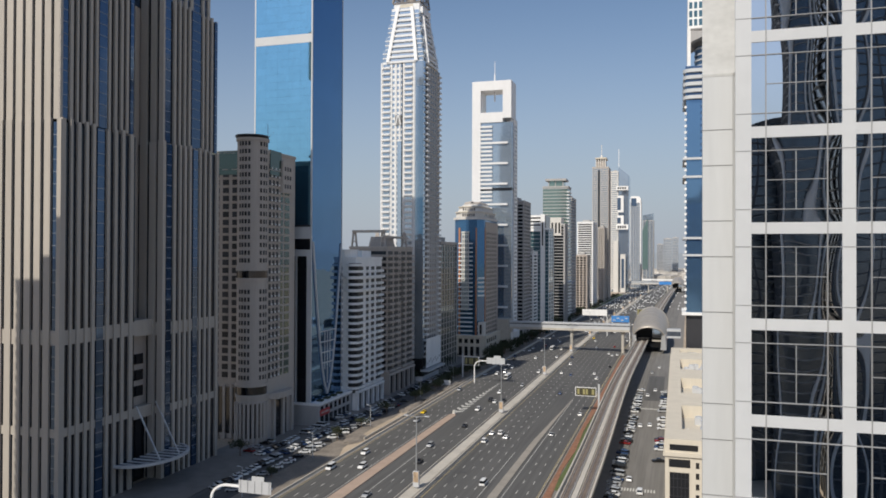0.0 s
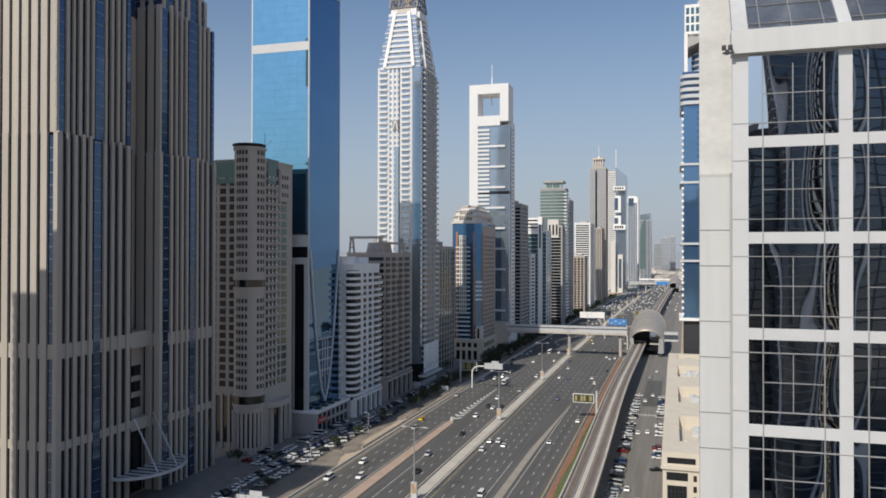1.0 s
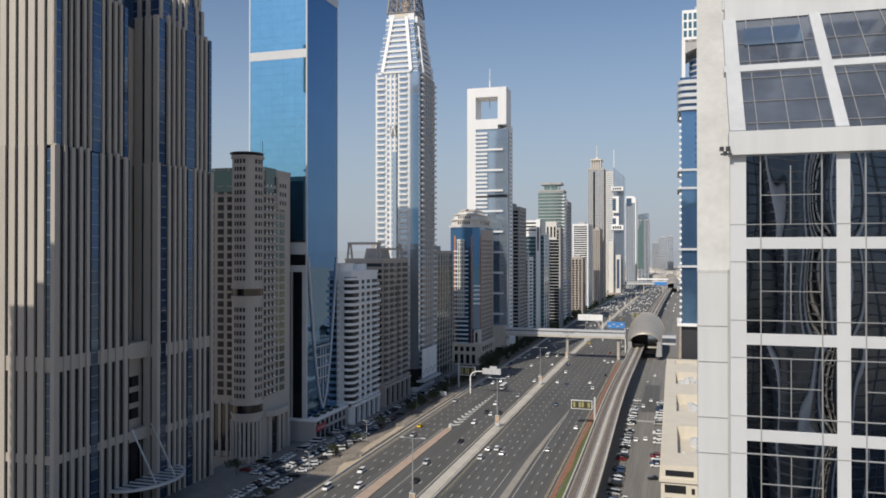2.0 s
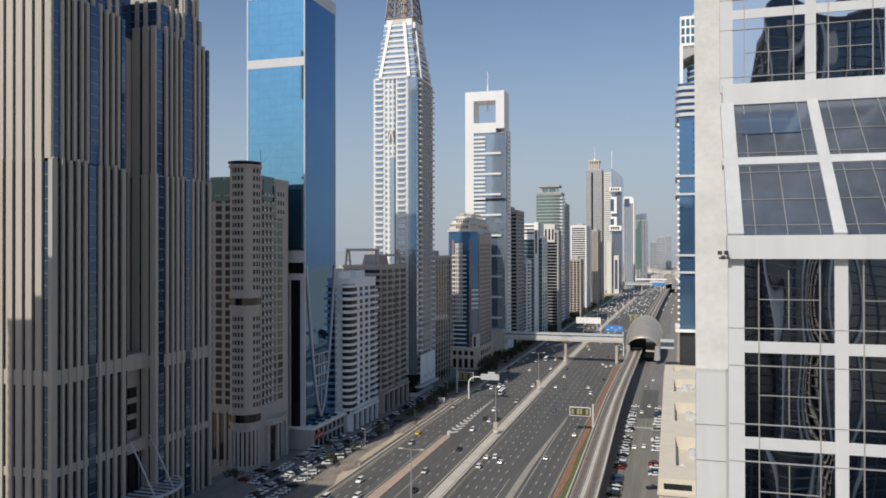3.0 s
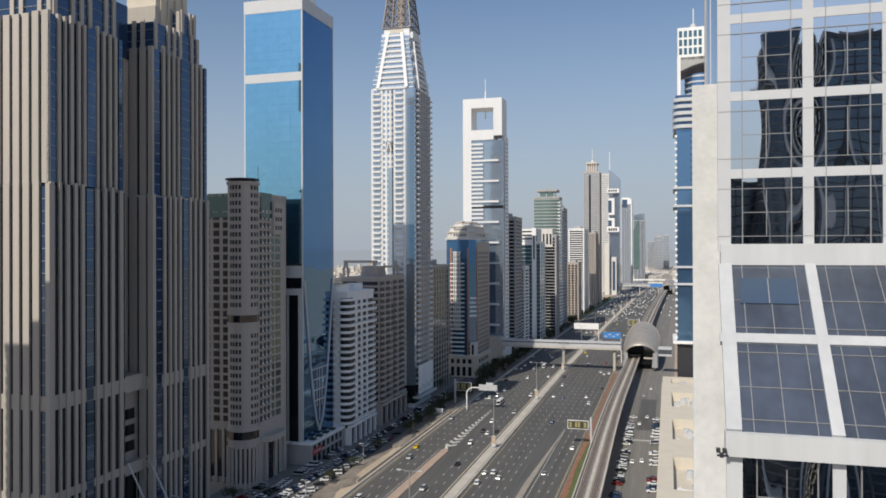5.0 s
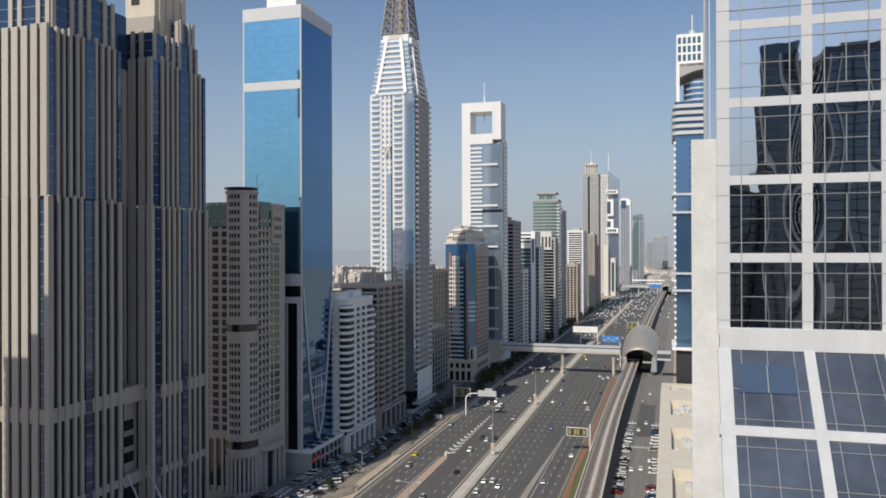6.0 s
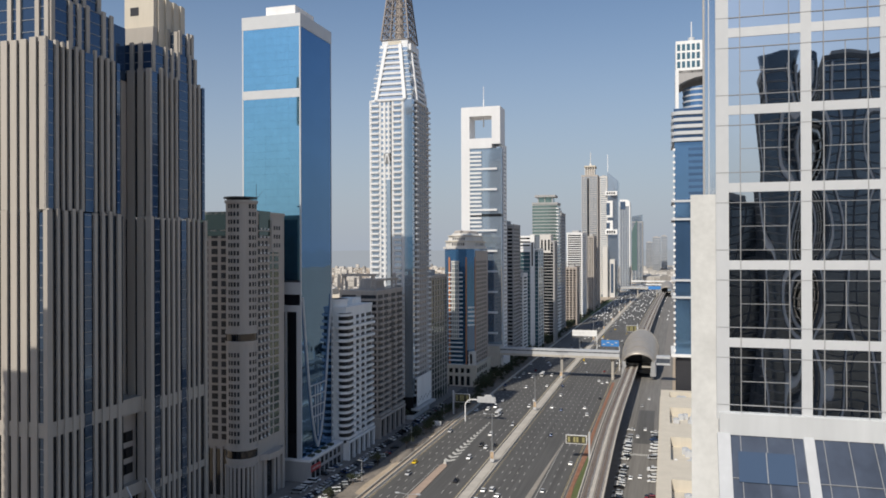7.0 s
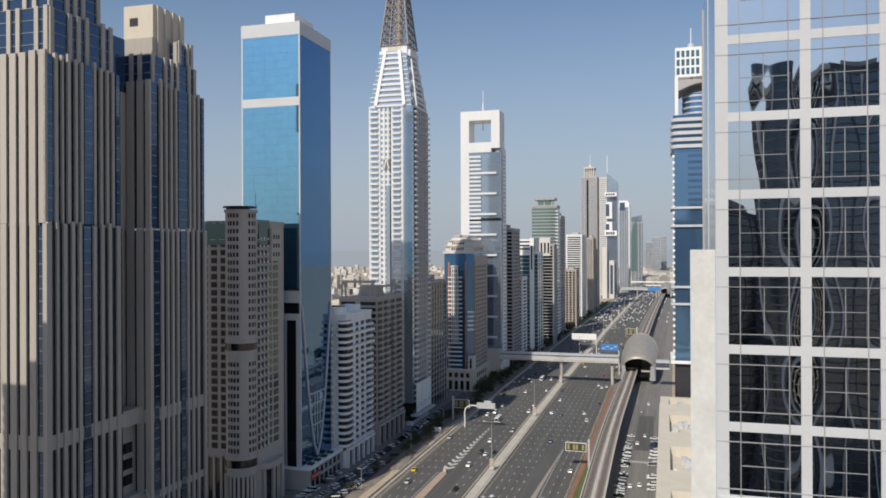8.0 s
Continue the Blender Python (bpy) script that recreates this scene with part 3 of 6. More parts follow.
    for z in (107, 110.8, 114.6):
        for y in (299, 301.2, 303.4):
            box("window", "void", t, -163.68, -163.5, y, y + 1.2, z, z + 1.8)
    # unseen dark sheet, added to darken the reflection in the blue tower
    box("north_cladding", "umber", t, -195, -166, 310.9, 311.2, 20, 120)
    box("parapet", "beige", t, -196.3, -164.7, 284.7, 311.3, 121, 122.2)
    for x, y in ((-166.5, 291), (-166.5, 299), (-166.5, 307)):
        box("base_column", "beige", t, x, x + 2.6, y, y + 2.0, 0, 19)
    bm = bmesh.new()
    prism(bm, [(-166, 288), (-161.5, 291), (-160.8, 297), (-161.5, 303), (-166, 306)], 17, 19.5)
    part("entrance_arch", bm, "beige", t)
    box("entrance_glass", "g_dark", t, -165.2, -164.9, 292.5, 304, 0, 16)
    bm = bmesh.new()
    beam(bm, (-168, 292, 122), (-168, 292, 134), 0.15)
    beam(bm, (-168, 292, 128), (-166, 294, 131), 0.1)
    part("roof_aerial", bm, "dark", t)
    return t


def blue_tower():
    t = thing("blue_glass_tower", "slab tower of blue mirror glass with white bands", "building", -176, 335, 0, "towers along the highway")
    x0, x1, y0, y1 = -190.3, -160.5, 318.5, 352
    # one pane a storey and bay on the south face; the road face in larger sheets, darkened for its shade
    for k in range(58):
        z0 = 8 + k * 3.5
        if z0 < 90 and z0 + 3.5 > 78 or 175.5 < z0 + 1.7 < 180.5:
            continue
        mid = "g_blue" if z0 > 86 else "g_dark"
        for j in range(5):
            xa = x0 + j * (x1 - x0) / 5
            box("pane", mid, t, xa, xa + (x1 - x0) / 5 - 0.03, y0, y0 + 0.1, z0, z0 + 3.47)
    box("core", "dark", t, x0 + 0.2, x1 - 0.25, y0 + 0.12, y1 - 0.2, 0, 210)
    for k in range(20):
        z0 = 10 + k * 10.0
        box("pane", "g_blue_shaded", t, x1 - 0.1, x1, y0 + 0.6, y1 - 0.6, z0, z0 + 9.98)
    box("pane", "g_blue", t, x0 - 0.1, x0 + 0.1, y0, y1, 8, 210)
    box("pane", "g_blue", t, x0, x1, y1 - 0.1, y1, 8, 210)
    for y in (y0 - 0.05, y1 - 0.55):
        box("corner_trim", "white", t, x1 - 0.5, x1 + 0.12, y, y + 0.6, 0, 210)
    box("corner_trim", "white", t, x0 - 0.1, x0 + 0.5, y0 - 0.05, y0 + 0.5, 90, 210)
    box("mid_band", "white", t, x0 - 0.1, x1 + 0.12, y0 - 0.15, y0 + 0.3, 176.0, 180.0)
    box("top_band", "white", t, x0 - 0.2, x1 + 0.2, y0 - 0.2, y1 + 0.2, 208.5, 214.5)
    box("roof_box", "white_render", t, -179, -164, y0 + 2, y1 - 12, 214.5, 219)
    box("roof_cradle", "dark", t, -163.5, -162.5, 330, 346, 214.5, 216)
    # white frame of the lower south face
    box("low_band", "white", t, x0 - 0.1, x1 + 0.1, y0 - 0.2, y0 + 0.3, 85.5, 91)
    box("low_band", "white", t, x0 - 0.1, x1 + 0.1, y0 - 0.2, y0 + 0.3, 77.5, 80.5)
    box("low_glass", "g_dark", t, x0, x1 - 0.6, y0 - 0.02, y0 + 0.1, 80.5, 85.5)
    for x in (x0, -183, -175.5, -168.5, x1 - 2.2):
        box("low_pier", "white", t, x, x + (2.2 if x > -162.8 else 1.0), y0 - 0.2, y0 + 0.3, 8, 78)
    # long V of white steel on the road face
    for ya in (y0 + 1.2, y1 - 1.2):
        bm = bmesh.new()
        tube(bm, [(x1 + 0.35, 335.3 + (ya - 335.3) * (i / 12) ** 0.62, 12 + i * 6) for i in range(13)], 0.7)
        part("steel_vee", bm, "white", t, "white steel V bracing")
    bm = bmesh.new()
    for z in (27, 32, 37, 42):
        f = ((z - 12) / 72) ** 0.62
        beam(bm, (x1 + 0.3, 335.3 - 15 * f, z), (x1 + 0.3, 335.3 + 15 * f, z), 0.45)
    for y in (332.5, 335.3, 338.1):
        beam(bm, (x1 + 0.3, y, 17 if y == 335.3 else 24), (x1 + 0.3, y, 42), 0.35)
    part("steel_lattice", bm, "white", t)
    # shops in the podium
    box("podium", "grey", t, x0 - 2, x1 + 4.5, y0 - 1, y1 + 3, 0, 10)
    box("podium_cornice", "white_render", t, x0 - 2.2, x1 + 4.8, y0 - 1.3, y1 + 3.2, 9.3, 10.4)
    for i in range(7):
        y = y0 + 1 + i * 4.8
        box("shop_window", "g_dark", t, x1 + 4.4, x1 + 4.6, y, y + 3.4, 0.6, 4.2)
        box("upper_window", "g_dark", t, x1 + 4.4, x1 + 4.6, y + 0.4, y + 3.0, 5.8, 8.6)
    box("shop_sign", "sign_red", t, x1 + 4.6, x1 + 4.85, y0 + 0.5, y0 + 10, 4.4, 7.2, "red shop sign with unreadable pale bars")
    for i in range(5):
        box("sign_bar", "paint", t, x1 + 4.86, x1 + 4.9, y0 + 1.5 + i * 1.6, y0 + 2.5 + i * 1.6, 5.4, 6.2)
    for i in range(4):
        box("planter_shrub", "foliage", t, x1 + 1, x1 + 3.5, y0 + 4 + i * 7, y0 + 7 + i * 7, 10, 11.2)
    return t


def balcony_tower(name, label, x0, x1, y0, y1, h, wall, step, base, south, east, deep=1.5):
    """An apartment block whose storeys carry balconies; south and east: lists of (from, to) along the face, 0 to 1."""
    t = thing(name, label, "building", (x0 + x1) / 2, (y0 + y1) / 2, 0, "towers along the highway")
    box("body", wall, t, x0, x1, y0, y1, 0, h)
    k = int((h - base - 1) / step)
    for i in range(k):
        z = base + i * step
        for a, b in south:
            xa, xb = x0 + (x1 - x0) * a, x0 + (x1 - x0) * b
            box("balcony_door", "void", t, xa + 0.4, xb - 0.4, y0 - 0.06, y0 + 0.1, z + 0.2, z + step - 0.5)
            box("balcony", wall, t, xa, xb, y0 - deep, y0, z - 0.25, z + 0.95)
        for a, b in east:
            ya, yb = y0 + (y1 - y0) * a, y0 + (y1 - y0) * b
            box("balcony_door", "void", t, x1 - 0.1, x1 + 0.06, ya + 0.3, yb - 0.3, z + 0.2, z + step - 0.5)
            box("balcony", wall, t, x1, x1 + deep, ya, yb, z - 0.25, z + 0.95)
    # plain windows between the balconies
    for i in range(k):
        z = base + i * step
        free = [0.0] + [v for ab in east for v in ab] + [1.0]
        for a, b in zip(free[::2], free[1::2]):
            ya, yb = y0 + (y1 - y0) * a, y0 + (y1 - y0) * b
            n = int((yb - ya) / 3.2)
            for j in range(n):
                y = ya + (yb - ya) * (j + 0.5) / n
                box("window", "void", t, x1 - 0.1, x1 + 0.05, y - 0.8, y + 0.8, z + 0.9, z + 2.3)
    box("parapet", wall, t, x0 - 0.3, x1 + 0.3, y0 - 0.3, y1 + 0.3, h, h + 1.2)
    # open ground floor with columns
    n = 6
    box("shop_front", "g_dark", t, x1 - 0.05, x1 + 0.08, y0 + 1, y1 - 1, 0.3, base - 3)
    for i in range(n):
        y = y0 + (y1 - y0 - 1.4) * i / (n - 1)
        box("base_column", wall, t, x1, x1 + deep, y, y + 1.4, 0, base - 1.5)
    box("base_ledge", wall, t, x1, x1 + deep + 0.3, y0 - 0.3, y1 + 0.3, base - 2.2, base - 0.9)
    return t


def white_block():
    t = balcony_tower("white_balcony_block", "white apartment block with rounded balconies on every storey", -172, -154.5, 356, 391, 76, "white_render", 3.25, 11, [(0.05, 0.6)], [(0.02, 0.27), (0.36, 0.48), (0.56, 0.7), (0.76, 0.99)])
    # rounded corner balconies
    for i in range(20):
        z = 11 + i * 3.25
        bm = bmesh.new()
        prism(bm, ring(-156.5, 357.5, 3.6, 14, 180, 360) + [(-152.9, 361.5), (-160.1, 361.5)], z - 0.25, z + 0.95)
        part("corner_balcony", bm, "white_render", t)
    # dark body that puts shade between the corner balconies
    bm = bmesh.new()
    prism(bm, ring(-156.5, 357.5, 2.6, 14, 180, 360) + [(-153.9, 361.5), (-159.1, 361.5)], 9, 74)
    part("corner_glazing", bm, "void", t)
    for z in (60, 66.5):
        bm = bmesh.new()
        prism(bm, ring(-156.5, 357.5, 4.3, 14, 180, 330) + [(-152.4, 391), (-160, 391)], z - 0.3, z + 1.0)
        part("long_balcony", bm, "white_render", t)
    bm = bmesh.new()
    prism(bm, ring(-162, 361, 5.5, 24), 76, 81)
    part("roof_drum", bm, "white_render", t)
    bm = bmesh.new()
    prism(bm, ring(-162, 361, 6.2, 24), 80.2, 81)
    part("drum_rim", bm, "white_render", t)
    box("lift_house", "white_render", t, -166, -158, 372, 384, 76, 80.5)
    return t


def brown_block():
    t = balcony_tower("brown_balcony_block", "brown apartment block with deep balconies and a ruined-looking roof", -178, -155, 401, 443, 82, "brown", 3.4, 13, [(0.04, 0.45), (0.55, 0.98)], [(0.01, 0.2), (0.24, 0.42), (0.52, 0.7), (0.75, 0.99)], 1.6)
    for x, y in ((-176, 403), (-158.5, 403), (-158.5, 438), (-176, 438)):
        bm = bmesh.new()
        for dx in (-1.6, 1.6):
            beam(bm, (x + dx, y, 82), (x + dx * 0.3, y, 92), 0.9)
        beam(bm, (x - 1.2, y, 86), (x + 1.2, y, 86), 0.6)
        part("roof_pylon", bm, "brown", t)
    box("roof_frame", "brown", t, -177, -157, 402, 404, 91, 92.4)
    box("roof_frame", "brown", t, -158.5, -156.5, 402, 440, 88, 89.2)
    bm = bmesh.new()
    prism(bm, ring(-166, 420, 8, 20), 82, 89, ring(-166, 420, 6.5, 20))
    part("roof_drum", bm, "brown", t)
    box("stair_opening", "void", t, -155.1, -154.85, 420, 424, 52, 68)
    return t


def spire_tower():
    t = thing("white_spire_tower", "white residential skyscraper with tapering top and lattice spire", "building", -166, 470, 0, "towers along the highway")
    x0, x1, y0, y1, h = -180.0, -151.6, 453, 487, 200
    box("body", "bright", t, x0, x1 - 0.1, y0, y1, 0, h)
    # panels of the road side; their grey also carries its shade
    box("road_face", "grey", t, x1 - 0.1, x1, y0 + 8.5, y1, 14, h, "panelled road side, greyed for its shade")
    # south face: ribs, window columns, balconies
    box("edge_glass", "g_pale", t, x0 - 0.1, -178.9, y0 - 0.12, y0 + 3, 14, h)
    box("shade_slot", "g_dark", t, -165.9, -165.3, y0 - 0.1, y0 + 0.1, 14, h)
    # the blue tower's cast shadow, put in as a bluish strip
    box("flat_bay", "g_pale", t, -168.6, -165.9, y0 - 0.7, y0 - 0.1, 14, 150, "pale bluish strip standing for a cast shadow")
    for x in (-179.9, -173.2, -170.2, -167.6, -165.0, -158.2):
        box("rib", "bright", t, x, x + 0.9, y0 - 0.55, y0, 14, h)
    box("corner_glass", "g_pale", t, -156.9, -151.5, y0 - 0.2, y0 + 0.1, 14, h)
    box("corner_glass", "g_pale", t, x1 - 0.1, x1 + 0.15, y0 - 0.2, y0 + 3.2, 14, h)
    side, front = bmesh.new(), bmesh.new()
    for k in range(53):
        z = 14 + k * 3.5
        for xa in (-178.8, -164.0):
            box("balcony", "bright", t, xa, xa + 5.2, y0 - 1.5, y0, z, z + 1.1)
            box("balcony_door", "g_pale", t, xa + 0.3, xa + 4.9, y0 - 0.06, y0 + 0.1, z + 1.1, z + 3.1)
        for xa in (-172.2, -169.3, -166.6):
            slab(front, xa, xa + 1.4, y0 - 0.08, y0 + 0.1, z + 0.8, z + 2.7)
        box("balcony", "bright", t, x1, x1 + 1.6, y0 + 3.8, y0 + 8.0, z, z + 1.1)
        # near-black door: the road side's shade is put into its colour
        box("balcony_door", "void", t, x1 - 0.05, x1 + 0.06, y0 + 3.9, y0 + 7.9, z + 1.1, z + 3.2)
        box("balcony", "bright", t, x1, x1 + 1.3, y1 - 4.4, y1 + 0.8, z, z + 1.1)
        for j in range(4):
            ya = y0 + 10.5 + j * 4.6
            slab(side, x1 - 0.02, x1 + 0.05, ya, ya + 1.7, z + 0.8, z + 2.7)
    # same windows twice: dark for the shaded road side, pale for the sunlit south
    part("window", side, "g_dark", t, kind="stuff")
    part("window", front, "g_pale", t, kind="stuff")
    box("emblem_plate", "joint", t, -170.2, -166.0, y0 - 0.62, y0 - 0.5, 160, 166.5, "grey emblem plate with plain white bars")
    for u in (-1, 1):
        bm = bmesh.new()
        beam(bm, (-168.1 + u * 1.6, y0 - 0.75, 160.2), (-168.1 + u * 0.3, y0 - 0.75, 166.3), 0.7)
        part("emblem_bar", bm, "bright", t)
    # dark glass and a printed hoarding at the foot
    box("foot_glass", "g_dark", t, x0 - 0.2, x1 + 0.2, y0 - 0.3, y1, 3, 14)
    box("hoarding", "white_render", t, x1 + 1.7, x1 + 1.95, y0 + 2, y1 - 2, 8, 26, "pale printed hoarding with unreadable bars")
    for j in range(9):
        box("hoarding_bar", "grey", t, x1 + 1.96, x1 + 2.0, y0 + 4 + j * 3, y0 + 5.8 + j * 3, 10 + (j % 3), 11.2 + (j % 3))
    box("entrance_canopy", "sign_grey", t, x1 - 1, x1 + 4.5, y0 - 1, y1, 6, 7.2)
    # stepped taper
    n = 4
    for i in range(n):
        f0, f1 = i / n, (i + 1) / n
        ins = 1.0 + 5.3 * f0
        za, zb = h + 34 * f0, h + 34 * f1
        box("taper_stage", "g_pale", t, x0 + ins, x1 - ins, y0 + ins, y1 - ins, za, zb)
        for k in range(3):
            z = za + k * (zb - za) / 3
            box("taper_band", "bright", t, x0 + ins - 0.3, x1 - ins + 0.3, y0 + ins - 0.3, y1 - ins + 0.3, z, z + 0.6)
    # white tapered frames with slats on the faces
    cx, cy = (x0 + x1) / 2, (y0 + y1) / 2
    def frame_face(side):
        def pt(u, f):
            w = 9.5 + (4.6 - 9.5) * f
            off = 0.2 + 5.6 * f
            return (cx + u * w, y0 - 0.6 + off, h + 36 * f) if side == "S" else (x1 + 0.6 - off, cy + u * w, h + 36 * f)
        for u in (-1, 1):
            b_m = bmesh.new()
            beam(b_m, pt(u, 0), pt(u, 1), 2.0)
            part("taper_frame", b_m, "bright", t)
        for k in range(11):
            b_m = bmesh.new()
            f = k / 10.5
            beam(b_m, pt(-1, f), pt(1, f), 1.25)
            part("taper_slat", b_m, "bright", t)
        b_m = bmesh.new()
        vs = [b_m.verts.new(Vector(pt(u, f)) + Vector((0, 0.5, 0) if side == "S" else (-0.5, 0, 0))) for u, f in ((-1, 0), (1, 0), (1, 1), (-1, 1))]
        b_m.faces.new(vs)
        ext = bmesh.ops.extrude_face_region(b_m, geom=b_m.faces[:])
        bmesh.ops.translate(b_m, vec=(0, 0.3, 0) if side == "S" else (-0.3, 0, 0), verts=[g for g in ext["geom"] if isinstance(g, bmesh.types.BMVert)])
        part("taper_glass", b_m, "g_pale", t)
    frame_face("S")
    frame_face("E")
    box("crown_block", "bright", t, cx - 8.6, cx + 8.6, cy - 9, cy + 9, 233, 240.5)
    box("crown_sign", "cream", t, cx - 4.4, cx + 4.4, cy - 9.2, cy - 9.0, 236, 239)
    box("crown_block", "bright", t, cx - 10.5, cx + 10.5, cy - 8, cy + 8, 233, 237.0)
    # lattice spire
    base, tip = 9.4, 1.2
    levels = [240 + i * 5.2 for i in range(15)]
    def corner(i, s, q):
        f = i / 14
        w = base + (tip - base) * f
        return (cx + s * w, cy + q * w, levels[i])
    for s, q in ((-1, -1), (1, -1), (1, 1), (-1, 1)):
        b_m = bmesh.new()
        beam(b_m, corner(0, s, q), corner(14, s, q), 0.75)
        part("spire_leg", b_m, "steel_brown", t)
    for (s, q), (u, v) in (((-1, -1), (1, -1)), ((1, -1), (1, 1)), ((1, 1), (-1, 1)), ((-1, 1), (-1, -1))):
        b_m = bmesh.new()
        for i in range(14):
            a, b = Vector(corner(i, s, q)), Vector(corner(i, u, v))
            c, d = Vector(corner(i + 1, s, q)), Vector(corner(i + 1, u, v))
            beam(b_m, a, b, 0.45)
            for g in range(4):
                beam(b_m, a.lerp(b, g / 4), c.lerp(d, (g + 1) / 4), 0.3)
                beam(b_m, a.lerp(b, (g + 1) / 4), c.lerp(d, g / 4), 0.3)
            beam(b_m, a.lerp(b, 0.33), c.lerp(d, 0.33), 0.4)
            beam(b_m, a.lerp(b, 0.67), c.lerp(d, 0.67), 0.4)
        part("spire_lattice", b_m, "steel_brown", t, "brownish steel lattice")
    b_m = bmesh.new()
    prism(b_m, ring(cx, cy, 3.2, 12), 240, 308, ring(cx, cy, 0.8, 12))
    part("spire_core", b_m, "taupe", t)
    return t


def frame_tower():
    t = thing("hollow_frame_tower", "white tower with a square hole framed at its top", "building", -152, 650, 0, "towers along the highway")
    x0, x1, y0, y1 = -169.2, -135.0, 638, 658
    box("frame_post", "bright", t, x0, x0 + 7.4, y0, y1, 40, 228)
    box("frame_post", "bright", t, x1 - 7.4, x1, y0, y1, 196, 228)
    box("frame_beam", "bright", t, x0 + 7.4, x1 - 7.4, y0, y1, 220, 228)
    box("frame_beam", "bright", t, x0 + 7.4, x1 - 7.4, y0, y1, 192.5, 201)
    box("glass_block", "g_pale", t, x0 + 7.4, x1 + 0.4, y0 + 1.5, y1 - 1, 0, 192.5)
    box("side_wall", "white_render", t, x1 - 2.0, x1 + 1.2, y0 + 8, y1 + 1, 0, 196)
    for k in range(50):
        z = 20 + k * 3.5
        if z > 188:
            break
        box("sun_shade", "bright", t, x0 + 7.4, (x1 - 3 if k % 5 == 4 else -151.5), y0 - 0.3, y0 + 1.7, z, z + 1.6)
        for y in (y0 + 10, y0 + 15):
            box("window", "g_dark", t, x1 + 1.1, x1 + 1.3, y, y + 2.2, z + 0.8, z + 2.4)
    box("dark_joint", "g_dark", t, x0 + 7.4, x1 + 0.6, y0 + 1.3, y1 - 1, 134, 136.5)
    box("podium", "white_render", t, x0 - 3, x1 + 3, y0 - 4, y1 + 4, 0, 14)
    bm = bmesh.new()
    beam(bm, (-151.6, 648, 212), (-151.6, 648, 236), 0.9)
    beam(bm, (-151.6, 648, 236), (-151.6, 648, 247), 0.4)
    part("needle", bm, "bright", t)
    return t


def striped_hotel():
    t = thing("blue_striped_hotel", "blue glass hotel tower with terracotta stripes and cream crown", "building", -157, 598, 0, "towers along the highway")
    x0, x1, y0, y1, h = -168, -144.0, 577, 627, 108
    cut = 5
    out = [(x0 + cut, y0), (x1 - cut, y0), (x1, y0 + cut), (x1, y1), (x0, y1), (x0, y0 + cut)]
    bm = bmesh.new()
    prism(bm, out, 14, h)
    part("glazing", bm, "g_deep", t, "deep blue glazing")
    def on_cut(name, material, side, a, b, z0, z1, d0=-0.1, d1=0.35):
        """A block on a chamfered corner; a, b: along it from the south edge, 0 to 1."""
        p, q = (Vector((x1 - cut, y0, 0)), Vector((x1, y0 + cut, 0))) if side == "E" else (Vector((x0 + cut, y0, 0)), Vector((x0, y0 + cut, 0)))
        n = Vector((1 if side == "E" else -1, -1, 0)).normalized()
        b_m = bmesh.new()
        u, v = p.lerp(q, a), p.lerp(q, b)
        prism(b_m, [(w + n * d).xy[:] for w, d in ((u, d0), (v, d0), (v, d1), (u, d1))], z0, z1)
        part(name, b_m, material, t)
    # south front: terracotta edges, cream window bay, balconies beside it
    for xa, w in ((x0 + cut - 0.5, 1.3), (x1 - cut - 0.9, 1.0)):
        box("terracotta_stripe", "orange", t, xa, xa + w, y0 - 0.5, y0 + 0.2, 14, 100)
    for xa in (-160.4, -158.75, -157.1, -155.45):
        box("bay_mullion", "ivory", t, xa - 0.35, xa + 0.35, y0 - 1.6, y0 - 1.2, 36, 97)
    box("bay_glass", "g_teal", t, -160.4, -155.45, y0 - 1.4, y0, 36, 96, "cream-framed window bay")
    box("bay_head", "ivory", t, -161, -154.9, y0 - 1.8, y0, 96, 97.2)
    side = bmesh.new()
    for k in range(24):
        z = 16 + k * 3.4
        if z > 34:
            box("bay_sill", "ivory", t, -160.7, -155.1, y0 - 1.62, y0 - 1.3, z, z + 1.0)
        if z < 90:
            for xa in (-163.6, -154.9):
                box("balcony", "white_render", t, xa, xa + 2.6, y0 - 1.0, y0, z, z + 0.9)
        if z < 34:
            box("balcony", "white_render", t, -161.0, -154.9, y0 - 1.0, y0, z, z + 0.9)
        for j in range(6):
            ya = y0 + 10 + j * 6.2
            slab(side, x1 + 0.25, x1 + 0.38, ya, ya + 3.0, z + 0.7, z + 2.7)
        if k in (0, 1, 2, 9, 10, 11, 12, 13):
            on_cut("white_band", "white_render", "E", 0.12, 1.0, z, z + 1.3)
    part("window", side, "void", t, kind="stuff")
    on_cut("dark_panel", "g_navy", "E", 0.1, 1.0, 28, 46, 0.0, 0.15)
    box("east_wall", "taupe", t, x1, x1 + 0.3, y0 + 8, y1, 14, h - 3)
    box("terracotta_stripe", "orange", t, x1, x1 + 0.5, y0 + 5.4, y0 + 6.6, 14, 100)
    # crown: cornice, drum of arched openings, low dome steps
    def tier(ins, za, zb, top=None, material="ivory", name="crown_step"):
        b_m = bmesh.new()
        def shape(i):
            c2 = cut + i * 0.35
            return [(x0 + i + c2, y0 + i), (x1 - i - c2, y0 + i), (x1 - i, y0 + i + c2), (x1 - i, y1 - i - 6), (x0 + i, y1 - i - 6), (x0 + i, y0 + i + c2)]
        prism(b_m, shape(ins), za, zb, shape(top) if top is not None else None)
        part(name, b_m, material, t)
    tier(-0.9, 106.5, 108.2)
    tier(0.6, 108.2, 112.0)
    tier(0.0, 112.0, 112.8, None, "cream")
    tier(1.6, 112.8, 116.4, 2.6)
